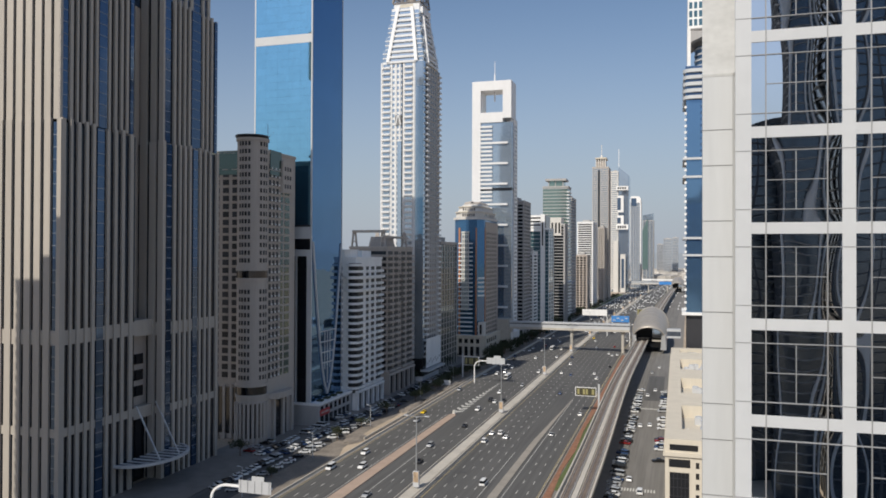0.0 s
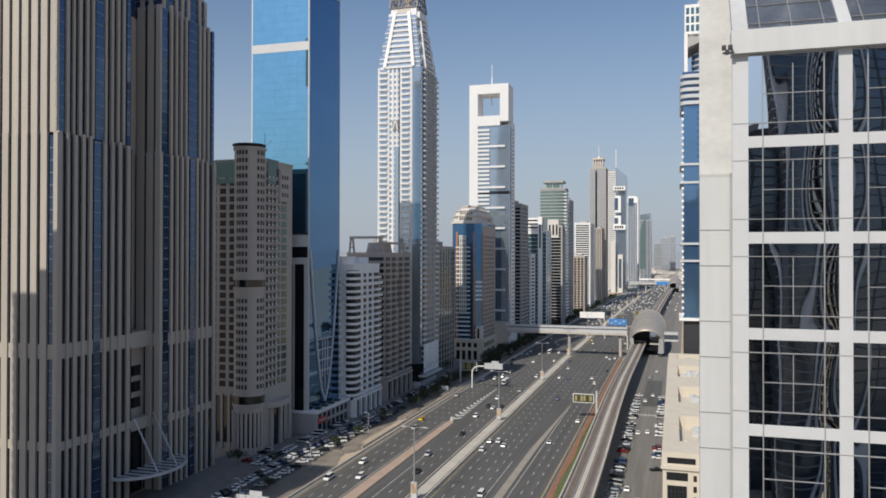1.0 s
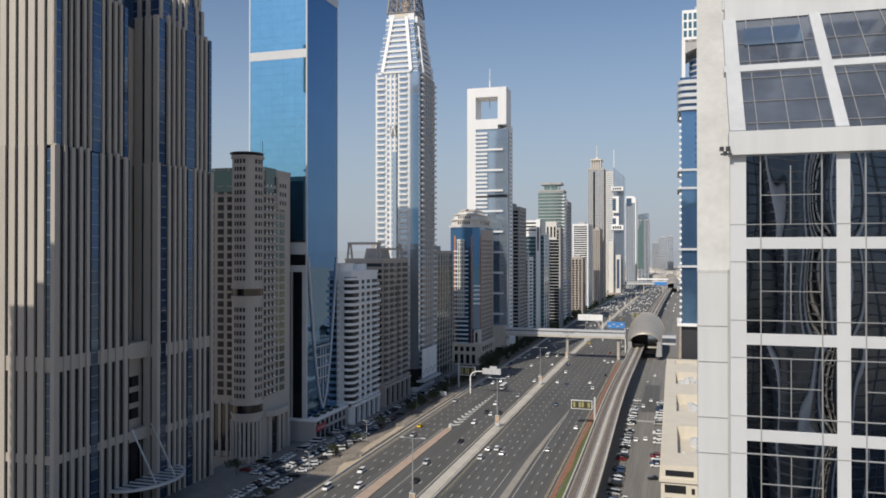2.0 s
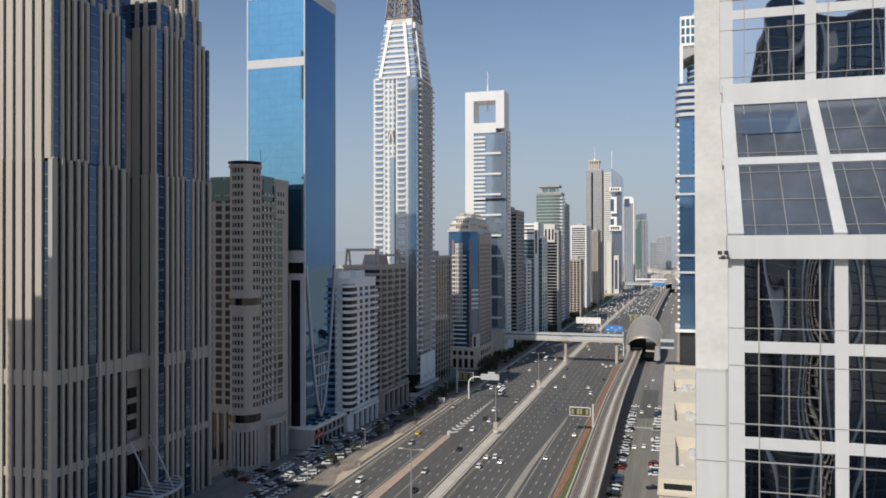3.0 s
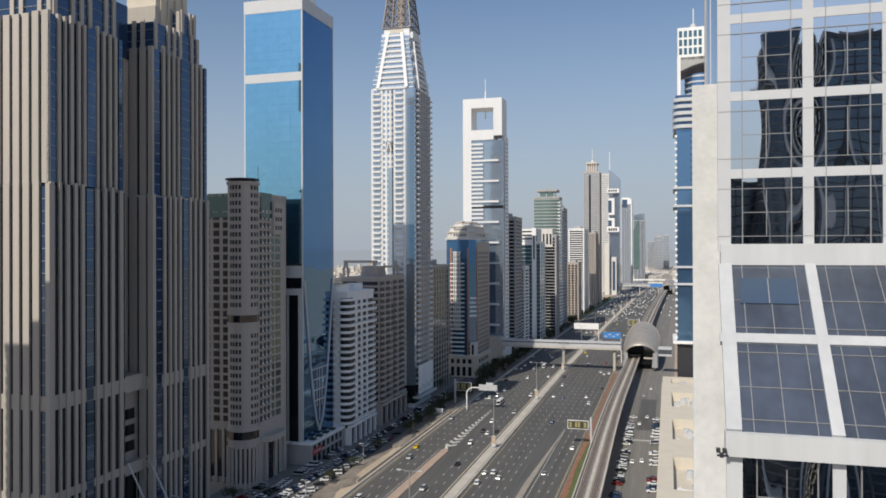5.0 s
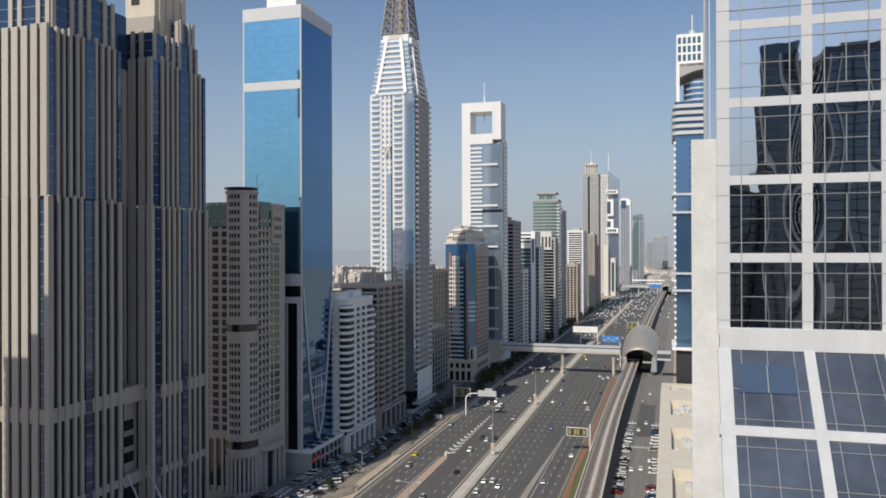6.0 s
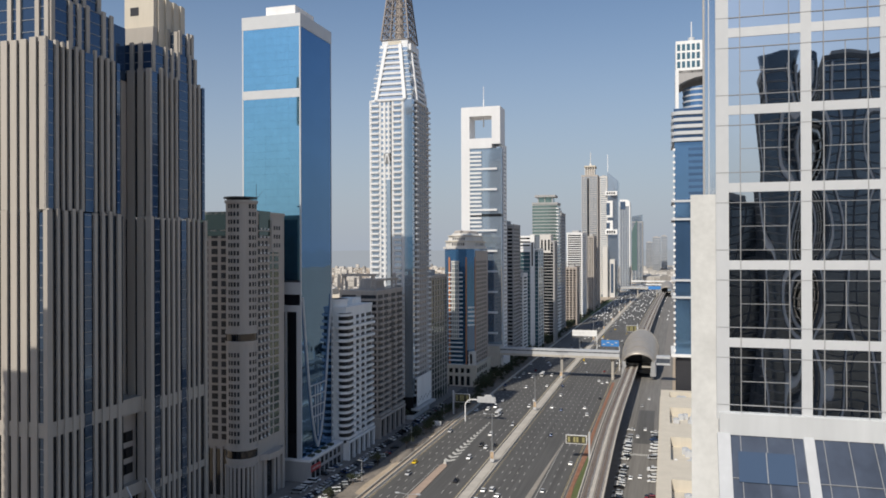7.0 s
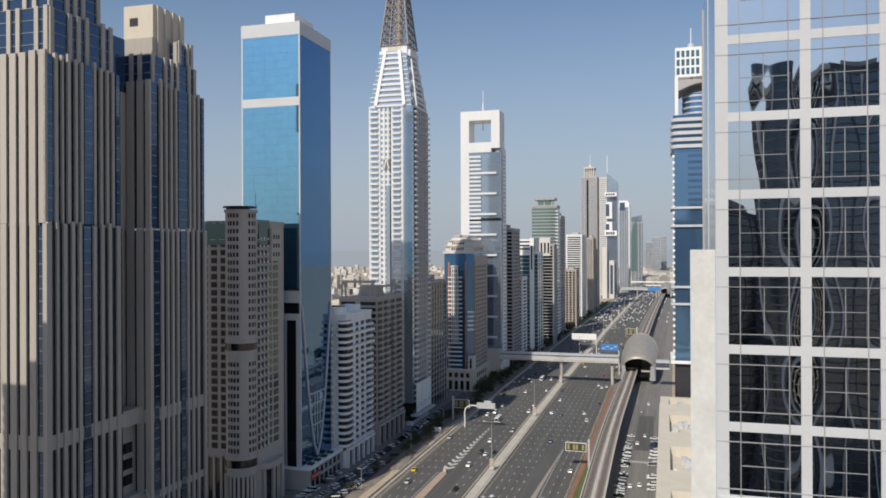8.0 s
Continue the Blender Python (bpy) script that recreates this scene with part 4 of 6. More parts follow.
    tier(1.9, 116.4, 117.0, None, "cream")
    tier(3.4, 117.0, 119.4, 5.6)
    tier(5.2, 119.4, 121.0, 6.2, "brown", "crown_roof")
    for k in range(6):
        xa = x0 + 7.2 + k * 1.75
        box("crown_window", "g_dark", t, xa, xa + 1.0, y0 + 0.5, y0 + 0.7, 109, 111.2)
        box("crown_window", "g_dark", t, xa + 0.1, xa + 0.9, y0 + 1.75, y0 + 2.4, 113.4, 115.4)
    for k in range(7):
        ya = y0 + 8 + k * 4.6
        box("crown_window", "g_dark", t, x1 - 0.7, x1 - 0.5, ya, ya + 2.4, 109, 111.2)
    # arcaded podium in cream stone
    box("podium", "cream", t, x0 - 1, x1 + 3, y0 - 3, y1 + 2, 0, 16)
    box("podium_cornice", "cream", t, x0 - 1.5, x1 + 3.4, y0 - 3.5, y1 + 2, 15, 16.6)
    box("podium_ledge", "cream", t, x0 - 1.3, x1 + 3.3, y0 - 3.3, y1 + 2, 9, 9.8)
    for i in range(5):
        for za, zb in ((1, 8), (10.6, 14)):
            box("podium_arch", "g_dark", t, x0 + 1 + i * 4.6, x0 + 3.6 + i * 4.6, y0 - 3.1, y0 - 2.9, za, zb)
            box("podium_arch", "g_dark", t, x1 + 2.9, x1 + 3.1, y0 + 1 + i * 7, y0 + 4.5 + i * 7, za, zb)
    box("corner_bay", "ivory", t, x1 - 3.5, x1 + 1.2, y0 - 1.2, y0 + 5, 16, 27)
    box("bay_window", "g_dark", t, x1 - 2.2, x1 - 0.6, y0 - 1.3, y0 - 1.1, 17.5, 25)
    return t


M["bright"] = mat("bright_white_panels", (0.69, 0.69, 0.69), 0.5, var=0.05, scale=0.2, fine=1.0, streak=True)
M["g_pale"] = glass("pale_blue_glass", (0.42, 0.5, 0.58), 0.75, 0.08, 0.01, 0.2)
M["ivory"] = mat("ivory_render", (0.6, 0.575, 0.535), 0.8, var=0.08, scale=0.1, fine=0.6)
M["g_deep"] = glass("deep_blue_glass", (0.08, 0.2, 0.36), 0.75, 0.06, 0.01, 0.2)
M["g_shade"] = mat("blue_grey_office_glass", (0.11, 0.135, 0.165), 0.18, 0.75, var=0.2, scale=0.3, fine=1.0, rand=0.2)
M["umber"] = mat("slate_cladding", (0.07, 0.08, 0.095), 0.6, var=0.15, scale=0.2, fine=1.0)
M["g_rib"] = glass("deep_navy_strip_glass", (0.016, 0.022, 0.034), 0.4, 0.16, 0.01, 0.2)
M["g_mint"] = glass("pale_green_glass", (0.25, 0.36, 0.33), 0.7, 0.08, 0.01, 0.2)
M["g_strip"] = glass("upper_navy_strip_glass", (0.06, 0.105, 0.18), 0.65, 0.07, 0.01, 0.2)
M["sign_red"] = mat("red_sign", (0.45, 0.03, 0.03), 0.5, var=0.08)
M["steel_brown"] = mat("brownish_steel", (0.17, 0.15, 0.14), 0.5, 0.3, var=0.12)
# darker copy of the blue mirror glass: the road face's shade in its colour
M["g_blue_shaded"] = glass("shaded_blue_mirror_sheet", (0.085, 0.205, 0.37), 0.9, 0.03, 0.05, 0.12, 0.015)
ribbed_tower()
round_tower()
blue_tower()
white_block()
brown_block()
spire_tower()
striped_hotel()
frame_tower()
# lower glass block between the spire tower and the hotel
t = plain_tower("dark_green_block", "low dark green glass office block", -176, -156, 505, 545, 86, "brown", "g_green", 3.8, 0.5, {"S": 4, "E": 7}, 1.0)
for name, label, x0, x1, y0, y1, h, wall, pane, step, band, sides in (
    ("grey_balcony_tower", "grey apartment tower with dark balcony recesses", -157, -134, 690, 722, 127, "grey", "g_dark", 3.4, 1.3, {"S": 5, "E": 6}),
    ("small_white_block", "narrow white block with striped storeys", -143, -133.2, 735, 756, 81, "white_render", "g_dark", 3.3, 1.5, {"S": 2, "E": 2}),
    ("teal_office_tower", "teal glass office tower with white frame", -148, -125, 775, 806, 105, "white_render", "g_teal", 4.0, 0.3, {"E": 3}),
    # brown office, low brown block and cream slab: walls darkened for their neighbours' shade
    ("brown_office_tower", "brown stone office tower with dark windows", -141, -123.4, 880, 903, 114, "grey", "g_dark", 3.5, 0.7, {"S": 2, "E": 6}),
    ("green_glass_tower", "pale green banded glass tower with a flat crown", -154, -124.2, 912, 938, 160, "grey", "g_mint", 3.9, 1.0, {}),
    ("slate_back_tower", "slate grey tower close behind the green one", -136, -126.0, 960, 1000, 150, "grey", "g_navy", 3.9, 1.0, {"S": 3, "E": 5}),
    ("low_brown_block", "low brown block among the towers", -137.4, -121.5, 1090, 1125, 79, "taupe", "g_dark", 3.5, 1.0, {"S": 4, "E": 4}),
    ("white_banded_tower", "white apartment tower with stacked balconies", -147.4, -124.1, 1190, 1255, 130, "white_render", "g_dark", 3.4, 1.3, {"S": 2, "E": 6}),
    ("cream_slab", "cream slab tower before the crowned one", -129.1, -119.4, 1330, 1380, 127, "beige", "g_dark", 3.5, 1.0, {"S": 4, "E": 7}),
    ("crowned_tower", "tall cream tower with a lantern crown", -146.5, -118.4, 1400, 1445, 238, "beige", "g_pale", 3.8, 1.0, {"S": 11, "E": 12}),
    ("notched_tower", "white and blue tower with stepped notches", -142, -126.0, 1740, 1800, 267, "ivory", "g_pale", 4.2, 2.6, {"S": 2, "E": 2}),
    # these two have paler panes: distance haze put into the glass colour
    ("grey_headed_tower", "grey glass tower with rounded white head", -113.8, -89, 2010, 2060, 216, "grey", "g_pale", 4.2, 1.0, {"S": 5, "E": 5}),
    ("angular_glass_tower", "angular green-blue glass tower in the distance", -104.9, -72, 2500, 2560, 192, "grey", "g_pale", 4.2, 0.8, {"S": 4, "E": 4}),
):
    t = plain_tower(name, label, x0, x1, y0, y1, h, wall, pane, step, band, sides, 1.4 if sides.get("S", 9) < 5 else 0.9)
    if name == "teal_office_tower":
        for k in range(5):
            box("crown_band", "white_render", t, x0 - 0.6, -131.5, y0 - 1.2, y1, h - 1.5 + k * 3.6, h + 0.6 + k * 3.6)
        box("crown_glass", "g_dark", t, x0, x1 - 3, y0 - 0.4, y1 - 2, h, h + 15)
        box("white_pier", "white_render", t, -133.0, -128.6, y0 - 1.6, y0 + 3, 0, h + 16)
        box("pier_slot", "g_dark", t, -131.6, -130.2, y0 - 1.75, y0 - 1.6, h - 16, h + 8)
    if name == "brown_office_tower":
        box("cream_head", "ivory", t, x0 + 1, x1 - 4, y0 - 0.8, y1 - 4, h - 12, h + 9)
        for k in range(3):
            box("head_window", "g_dark", t, x0 + 2.5 + k * 4, x0 + 4.5 + k * 4, y0 - 0.95, y0 - 0.8, h - 9, h + 3)
    if name == "green_glass_tower":
        for k in range(38):
            box("edge_balcony", "white_render", t, x1 - 1.5, x1 + 1.6, y0 - 0.9, y1 - 3, 10 + k * 3.9, 11.1 + k * 3.9)
        box("crown_stage", "g_mint", t, x0 + 6, x1 - 6, y0 + 4, y1 - 4, h + 2, h + 8.5)
        for x in (x0 + 6, x0 + 14, x1 - 7):
            box("crown_post", "grey", t, x, x + 1, y0 + 3.2, y0 + 4, h + 2, h + 9)
        box("crown_slab", "grey", t, x0 + 2.5, x1 - 2.5, y0 + 1, y1 - 2, h + 8.5, h + 11)
    if name == "crowned_tower":
        box("dark_slot", "g_dark", t, x0 + 9.8, x0 + 13.2, y0 - 0.6, y0 - 0.3, 8, h - 4)
        box("crown_core", "brown", t, x0 + 6.5, x1 - 6.5, y0 + 9, y1 - 9, h + 2, h + 17)
        for i in range(5):
            box("crown_pier", "ivory", t, x0 + 5 + i * 4.1, x0 + 6.4 + i * 4.1, y0 + 6, y0 + 9, h + 2, h + 18)
        box("crown_roof", "cream", t, x0 + 4, x1 - 4, y0 + 5, y1 - 6, h + 17, h + 19.5)
        bm = bmesh.new()
        cx, cy = (x0 + x1) / 2, (y0 + y1) / 2
        prism(bm, ring(cx, cy, 4.5, 12), h + 19, h + 25, ring(cx, cy, 1.2, 12))
        beam(bm, (cx, cy, h + 24), (cx, cy, h + 45), 0.9)
        part("lantern", bm, "ivory", t)
    if name == "notched_tower":
        bm = bmesh.new()
        out = [(-126, y0 + 4), (-104, y0 + 4), (-102.5, y0 + 10), (-102.5, y1), (-126, y1)]
        tops = [279, 260, 257, 257, 279]
        prism(bm, out, 0, 0, [(p[0], p[1], z) for p, z in zip(out, tops)])
        part("glass_wing", bm, "g_wing", t, "blue mirror glass wing with a sloping top")
        for z, h2, xe in ((226, 9, -104), (139, 11, -104)):
            box("sky_bridge", "white_render", t, -130, xe, y0 - 4, y0 + 4, z, z + h2)
            for i in range(4):
                box("bridge_opening", "g_dark", t, -127 + i * 5, -123.5 + i * 5, y0 - 4.1, y0 - 3.9, z + 2.5, z + h2 - 2.5)
        for z, h2 in ((182, 27), (152, 13)):
            box("notch_wall", "white_render", t, -127, -114, y0 - 3, y0 + 4, z - 5, z + h2 + 5)
            box("notch", "g_slate", t, -127.5, -120, y0 - 3.2, y0 - 2.9, z, z + h2)
        box("white_podium", "ivory", t, -135, -125, y0 - 12, y0, 0, 112)
        box("white_podium", "ivory", t, -120, -109.5, y0 - 12, y0, 0, 84)
        box("podium_slot", "g_slate", t, -118, -112, y0 - 12.2, y0 - 11.9, 10, 74)
        bm = bmesh.new()
        beam(bm, (-125, y0 + 6, 276), (-125, y0 + 6, 318), 1.1)
        part("aerial", bm, "white_render", t)
    if name == "grey_headed_tower":
        bm = bmesh.new()
        arch = [(x0, h)] + [(x0, h + 17)] + [(x1 - 9 + 9 * math.sin(radians(a)), h + 17 - 9 + 9 * math.cos(radians(a))) for a in range(0, 91, 15)] + [(x1, h)]
        fr = [bm.verts.new((x, y0 - 1.2, z)) for x, z in arch]
        bk = [bm.verts.new((x, y1, z)) for x, z in arch]
        bm.faces.new(fr)
        bm.faces.new(bk[::-1])
        for i in range(len(arch)):
            k = (i + 1) % len(arch)
            bm.faces.new((fr[i], bk[i], bk[k], fr[k]))
        part("head", bm, "white_render", t)
        box("head_panel", "g_slate", t, x0 + 1, x0 + 14, y0 - 1.5, y0 - 1.2, h - 8, h + 12)
        box("white_edge", "white_render", t, x1 - 2, x1 + 0.6, y0 - 1.2, y1, 60, h)
    if name == "angular_glass_tower":
        bm = bmesh.new()
        prism(bm, [(x0, y0), (x1, y0), (x1, y1), (x0, y1)], h, h, [(x0, y0, h + 18), (x1, y0, h + 24), (x1, y1, h + 24), (x0, y1, h + 18)])
        part("slanted_head", bm, "g_pale", t)
        bm = bmesh.new()
        prism(bm, [(x0 - 0.6, y0 - 1.6), (x0 + 16, y0 - 1.6), (x0 + 16, y0 - 0.9), (x0 - 0.6, y0 - 0.9)], 40, 40, [(x0 - 0.6, y0 - 1.6, h - 30), (x0 + 16, y0 - 1.6, h + 10), (x0 + 16, y0 - 0.9, h + 10), (x0 - 0.6, y0 - 0.9, h - 30)])
        part("angled_fin", bm, "g_mint", t)

# ---------------------------------------------------------------- east side beyond the near tower
def east_podium():
    t = thing("cream_podium", "long cream podium building with sunken roof courts", "building", 5, 330, 0)
    x0, x1, y0, y1, h = -3.2, 26, 219, 441, 28.0
    box("body", "cream", t, x0, x1, y0, y1, 0, 24)
    wells = ((233, 270), (295, 331), (357, 393), (420, 436))
    ys = [y0] + [v for w in wells for v in w] + [y1]
    box("roof_edge", "cream", t, x0, x0 + 4.5, y0, y1, 24, h)
    box("roof_edge", "cream", t, x1 - 5, x1, y0, y1, 24, h)
    for a, b in zip(ys[::2], ys[1::2]):
        box("roof_rib", "cream", t, x0 + 4.5, x1 - 5, a, b, 24, h)
    for w in wells:
        for i in range(7):
            bm = bmesh.new()
            x, y = x0 + 6 + random.random() * 9, w[0] + 2 + random.random() * (w[1] - w[0] - 6)
            slab(bm, x, x + 2.6, y, y + 3.0, 24.0, 26.2)
            prism(bm, ring(x + 1.3, y + 1.5, 0.95, 10), 26.2, 26.6)
            part("roof_chiller", bm, "sign_grey", t)
        bm = bmesh.new()
        prism(bm, ring(x0 + 8, w[0] + 6, 2.4, 16), 25.4, 25.4, [(p[0] * 1.0 + 0.3, p[1] - 0.2, 25.4 + 1.2 * math.cos(i)) for i, p in enumerate(ring(x0 + 8, w[0] + 6, 2.9, 16))])
        slab(bm, x0 + 7.8, x0 + 8.2, w[0] + 5.8, w[0] + 6.2, 24, 25.6)
        part("satellite_dish", bm, "white_render", t)
    # south front: tall dark grid window and small openings
    box("front_window", "g_dark", t, x0 + 1.2, x0 + 6.2, y0 - 0.05, y0 + 0.2, 0.5, 19)
    for i in range(6):
        box("window_bar", "dark", t, x0 + 1.2 + i, x0 + 1.32 + i, y0 - 0.15, y0, 0.5, 19)
    for i in range(8):
        box("window_bar", "dark", t, x0 + 1.2, x0 + 6.2, y0 - 0.14, y0, 0.5 + i * 2.4, 0.62 + i * 2.4)
    box("front_window", "g_dark", t, x0 + 1.0, x0 + 6.6, y0 - 0.05, y0 + 0.2, 20.4, 22.6)
    box("front_window", "g_dark", t, x0 + 1.2, x0 + 8.6, y0 - 0.05, y0 + 0.2, 25.0, 26.6)
    for i in range(7):
        box("front_window", "g_dark", t, x0 + 8.0, x0 + 8.9, y0 - 0.05, y0 + 0.2, 3 + i * 2.9, 4.6 + i * 2.9)
        box("front_window", "g_dark", t, x0 + 10.5, x0 + 11.4, y0 - 0.05, y0 + 0.2, 3 + i * 2.9, 4.6 + i * 2.9)
    box("ledge", "cream", t, x0 - 0.5, x1, y0 - 0.5, y0 + 0.2, 23.4, 24.4)
    box("ledge", "cream", t, x0 - 0.45, x0 + 0.1, y0 + 0.2, y1, 23.4, 24.4)
    for i in range(34):
        y = y0 + 3 + i * 6.5
        for z in (4, 9.5, 15):
            box("side_window", "g_dark", t, x0 - 0.05, x0 + 0.2, y, y + 2.6, z, z + 3)
    return t


def east_tower():
    t = thing("blue_arch_tower", "blue glass hotel tower with white bands and an arched top", "building", 20, 465, 0, "towers along the highway")
    x0, x1, y0, y1 = 4.0, 38, 447, 485
    box("base", "dark", t, x0 + 1, x1, y0 + 1, y1, 0, 46)
    box("base_slab", "white_render", t, x0 - 1.6, x1, y0 - 1.2, y1, 45.6, 47.2)
    box("glazing", "g_blue2", t, x0 + 0.6, x1, y0, y1, 47, 165)
    for k in range(33):
        z = 48.5 + k * 3.5
        box("edge_balcony", "white_render", t, x0 - 0.3, x0 + 0.9, y0 - 0.4, y0 + 0.6, z, z + 1.3)
        if z > 132:
            box("window_strip", "g_navy", t, x0 + 8, x0 + 16, y0 - 0.08, y0 + 0.05, z, z + 1.5)
    for z in (131.8, 121.7, 87.7, 78.2):
        box("sky_ledge", "sign_grey", t, x0 - 1.2, x1 + 0.5, y0 - 1.2, y1, z, z + 1.2)
    for k in range(5):
        z = 165.5 + k * 3.7
        bm = bmesh.new()
        o = ring(x0 + 4, y0 + 3, 5.2, 10, 150, 270) + [(x1, y0 - 2.2), (x1, y1), (x0 - 1.2, y1)]
        prism(bm, o, z, z + 1.9)
        part("white_band", bm, "white", t)
    box("band_glazing", "g_navy", t, x0 + 0.2, x1, y0, y1, 165, 184)
    # arch and block over it
    for xa in (x0 + 1.2, x1 - 3.0):
        box("arch_post", "white_render", t, xa, xa + 1.8, y0 + 2, y0 + 28, 184, 206)
    bm = bmesh.new()
    n = 12
    arc = [(x0 + 3 + 28 * k / n, 196.5 + 5.5 * math.sin(math.pi * (0.08 + 0.84 * k / n))) for k in range(n + 1)]
    lo = [[bm.verts.new((x, y, z)) for x, z in arc] for y in (y0 + 2, y0 + 28)]
    up = [[bm.verts.new((x, y, 205.5)) for x, z in arc] for y in (y0 + 2, y0 + 28)]
    for k in range(n):
        bm.faces.new((lo[0][k], lo[0][k + 1], up[0][k + 1], up[0][k]))
        bm.faces.new((lo[1][k], up[1][k], up[1][k + 1], lo[1][k + 1]))
        bm.faces.new((lo[0][k], lo[1][k], lo[1][k + 1], lo[0][k + 1]))
        bm.faces.new((up[0][k], up[0][k + 1], up[1][k + 1], up[1][k]))
    bm.faces.new((lo[0][0], up[0][0], up[1][0], lo[1][0]))
    bm.faces.new((lo[0][n], lo[1][n], up[1][n], up[0][n]))
    part("arch", bm, "grey", t, "grey arch under the top block")
    bm = bmesh.new()
    prism(bm, ring(x0 + 14, y0 + 14, 8.5, 20), 184, 197)
    part("drum", bm, "g_blue2", t)
    for k in range(4):
        bm = bmesh.new()
        prism(bm, ring(x0 + 14, y0 + 14, 8.8, 20), 185.5 + k * 3.2, 186.5 + k * 3.2)
        part("drum_band", bm, "sign_grey", t)
    box("top_block", "white_render", t, x0 + 1.4, x1 - 2, y0 + 2, y0 + 28, 204, 222)
    for i in range(5):
        for k in range(3):
            box("top_window", "g_teal", t, x0 + 2.2 + i * 2.6, x0 + 3.9 + i * 2.6, y0 + 1.9, y0 + 2.1, 207 + k * 4.8, 210.6 + k * 4.8)
    bm = bmesh.new()
    beam(bm, (x0 + 10, y0 + 8, 222), (x0 + 10, y0 + 8, 234), 0.6)
    prism(bm, ring(x0 + 10, y0 + 8, 1.8, 12), 222, 225)
    part("mast", bm, "sign_grey", t)
    return t


M["g_blue2"] = glass("blue_tower_glass", (0.17, 0.31, 0.5), 0.8, 0.06, 0.02, 0.2)
east_podium()
east_tower()
# towers behind the drone, seen in the near tower's panes
t = plain_tower("rounded_dark_tower", "dark glass tower with a round front and banded storeys", 31, 44, -222, -203, 164, "umber", "g_shade", 3.8, 0.5, {"N": 4, "W": 5})
for k in range(44):
    bm = bmesh.new()
    prism(bm, ring(37, -203, 6.5, 16, 0, 180), 6 + k * 3.7, 6.5 + k * 3.7)
    part("curved_band", bm, "joint", t)
for a in (28, 62, 150):
    bm = bmesh.new()
    c, q = math.cos(radians(a)), math.sin(radians(a))
    prism(bm, ring(37 + 6.5 * c, -203 + 6.5 * q, 0.55, 8), 0, 168)
    part("pale_fin", bm, "sign_grey", t)
bm = bmesh.new()
prism(bm, ring(37, -203, 6.2, 20, 0, 180), 0, 172)
part("round_front", bm, "g_shade", t)
t = plain_tower("stepped_dark_tower", "dark brown banded glass tower with stepped roof", 48, 80, -235, -203, 169, "umber", "g_shade", 3.8, 0.5, {"N": 6, "W": 5})
for x in (49.5, 55, 66):
    box("pale_fin", "sign_grey", t, x, x + 0.9, -203, -202.2, 0, 168)
plain_tower("low_stepped_block", "dark office block with stepped grey roof", 14, 31.8, -250, -225, 122, "umber", "g_shade", 3.6, 0.6, {"N": 4, "W": 4})
# out of view: added and stepped to cast the shadow on the ribbed tower's south face
t = plain_tower("south_tower", "unseen stepped tower that casts the shadow on the ribbed tower", -209, -166, 72, 103, 147, "beige", "g_navy", 3.7, 1.4, {"S": 6, "E": 6})
box("upper_stage", "beige", t, -200.5, -167, 75, 102.5, 149, 157, "upper stage shaped for the shadow's steps")
box("upper_stage", "beige", t, -195.5, -168, 77, 102, 157, 169)
def slip_road():
    """A curving elevated ramp with several pale kerb lines."""
    t = thing("slip_road", "curving grey slip road with pale kerbs", "road", 30, -110, 0)
    def line(off):
        return [(22 + off + 30 * (k / 20) ** 2, -20 - 9.0 * k) for k in range(21)]
    def band(name, material, a, b, z0, z1):
        bm = bmesh.new()
        p, q = line(a), line(b)
        prism(bm, p + q[::-1], z0, z1)
        part(name, bm, material, t)
    band("roadway", "asphalt_old", -6, 9, 0.0, 0.3)
    for off in (-6.3, -2.4, 1.4, 5.0, 9.0):
        band("kerb", "concrete", off, off + 0.6, 0.0, 0.75)
    return t


slip_road()
M["sand_strip"] = mat("dusty_pavers", (0.29, 0.265, 0.23), 0.9, var=0.15, scale=0.2, fine=2.0)

# ---------------------------------------------------------------- highway details
def flat(name, material, label, category, pts, z, kind="structure", thick=0.25):
    bm = bmesh.new()
    prism(bm, pts, z - thick, z)
    return tagged(part(name, bm, material, None), label, category, kind=kind)


flat("separator_west", "pink", "pinkish paved separator strip between carriageways", "road divider", [(-98.3, -400), (-103.3, 360), (-105.6, 366), (-107.0, 360), (-107.8, -400)], 0.26)
flat("separator_east", "sand_strip", "sandy brown separator that tapers to a point", "road divider", [(-54.8, -400), (-55.6, 320), (-54.3, 430), (-58.2, 320), (-61.0, -400)], 0.2)
flat("planting_red", "red", "strip of red ground-cover planting", "planting", [(-41.4, 240), (-38.6, 240), (-39.9, 280), (-38.8, 310), (-39.9, 345), (-39.0, 400), (-39.9, 460), (-39.4, 620), (-41.6, 620)], 0.32)
flat("lawn", "grass", "narrow green lawn beside the viaduct", "planting", [(-39.7, 255), (-32.5, 255), (-33.5, 330), (-35.5, 397), (-38.8, 397), (-39.7, 345), (-38.9, 310)], 0.3)
flat("far_lawn", "grass", "green park strip beside the highway", "planting", [(p + bend(y), y) for p, y in ((-137, 1120), (-124.8, 1120), (-124.8, 1300), (-124.8, 1450), (-124.8, 1640), (-137, 1640), (-137, 1450), (-137, 1300))], 0.2)
flat("road_patch", "asphalt", "dark patch of fresh asphalt", "road", [(-17.5, 430), (-7.5, 430), (-7.5, 520), (-17.5, 520)], 0.045, thick=0.05)


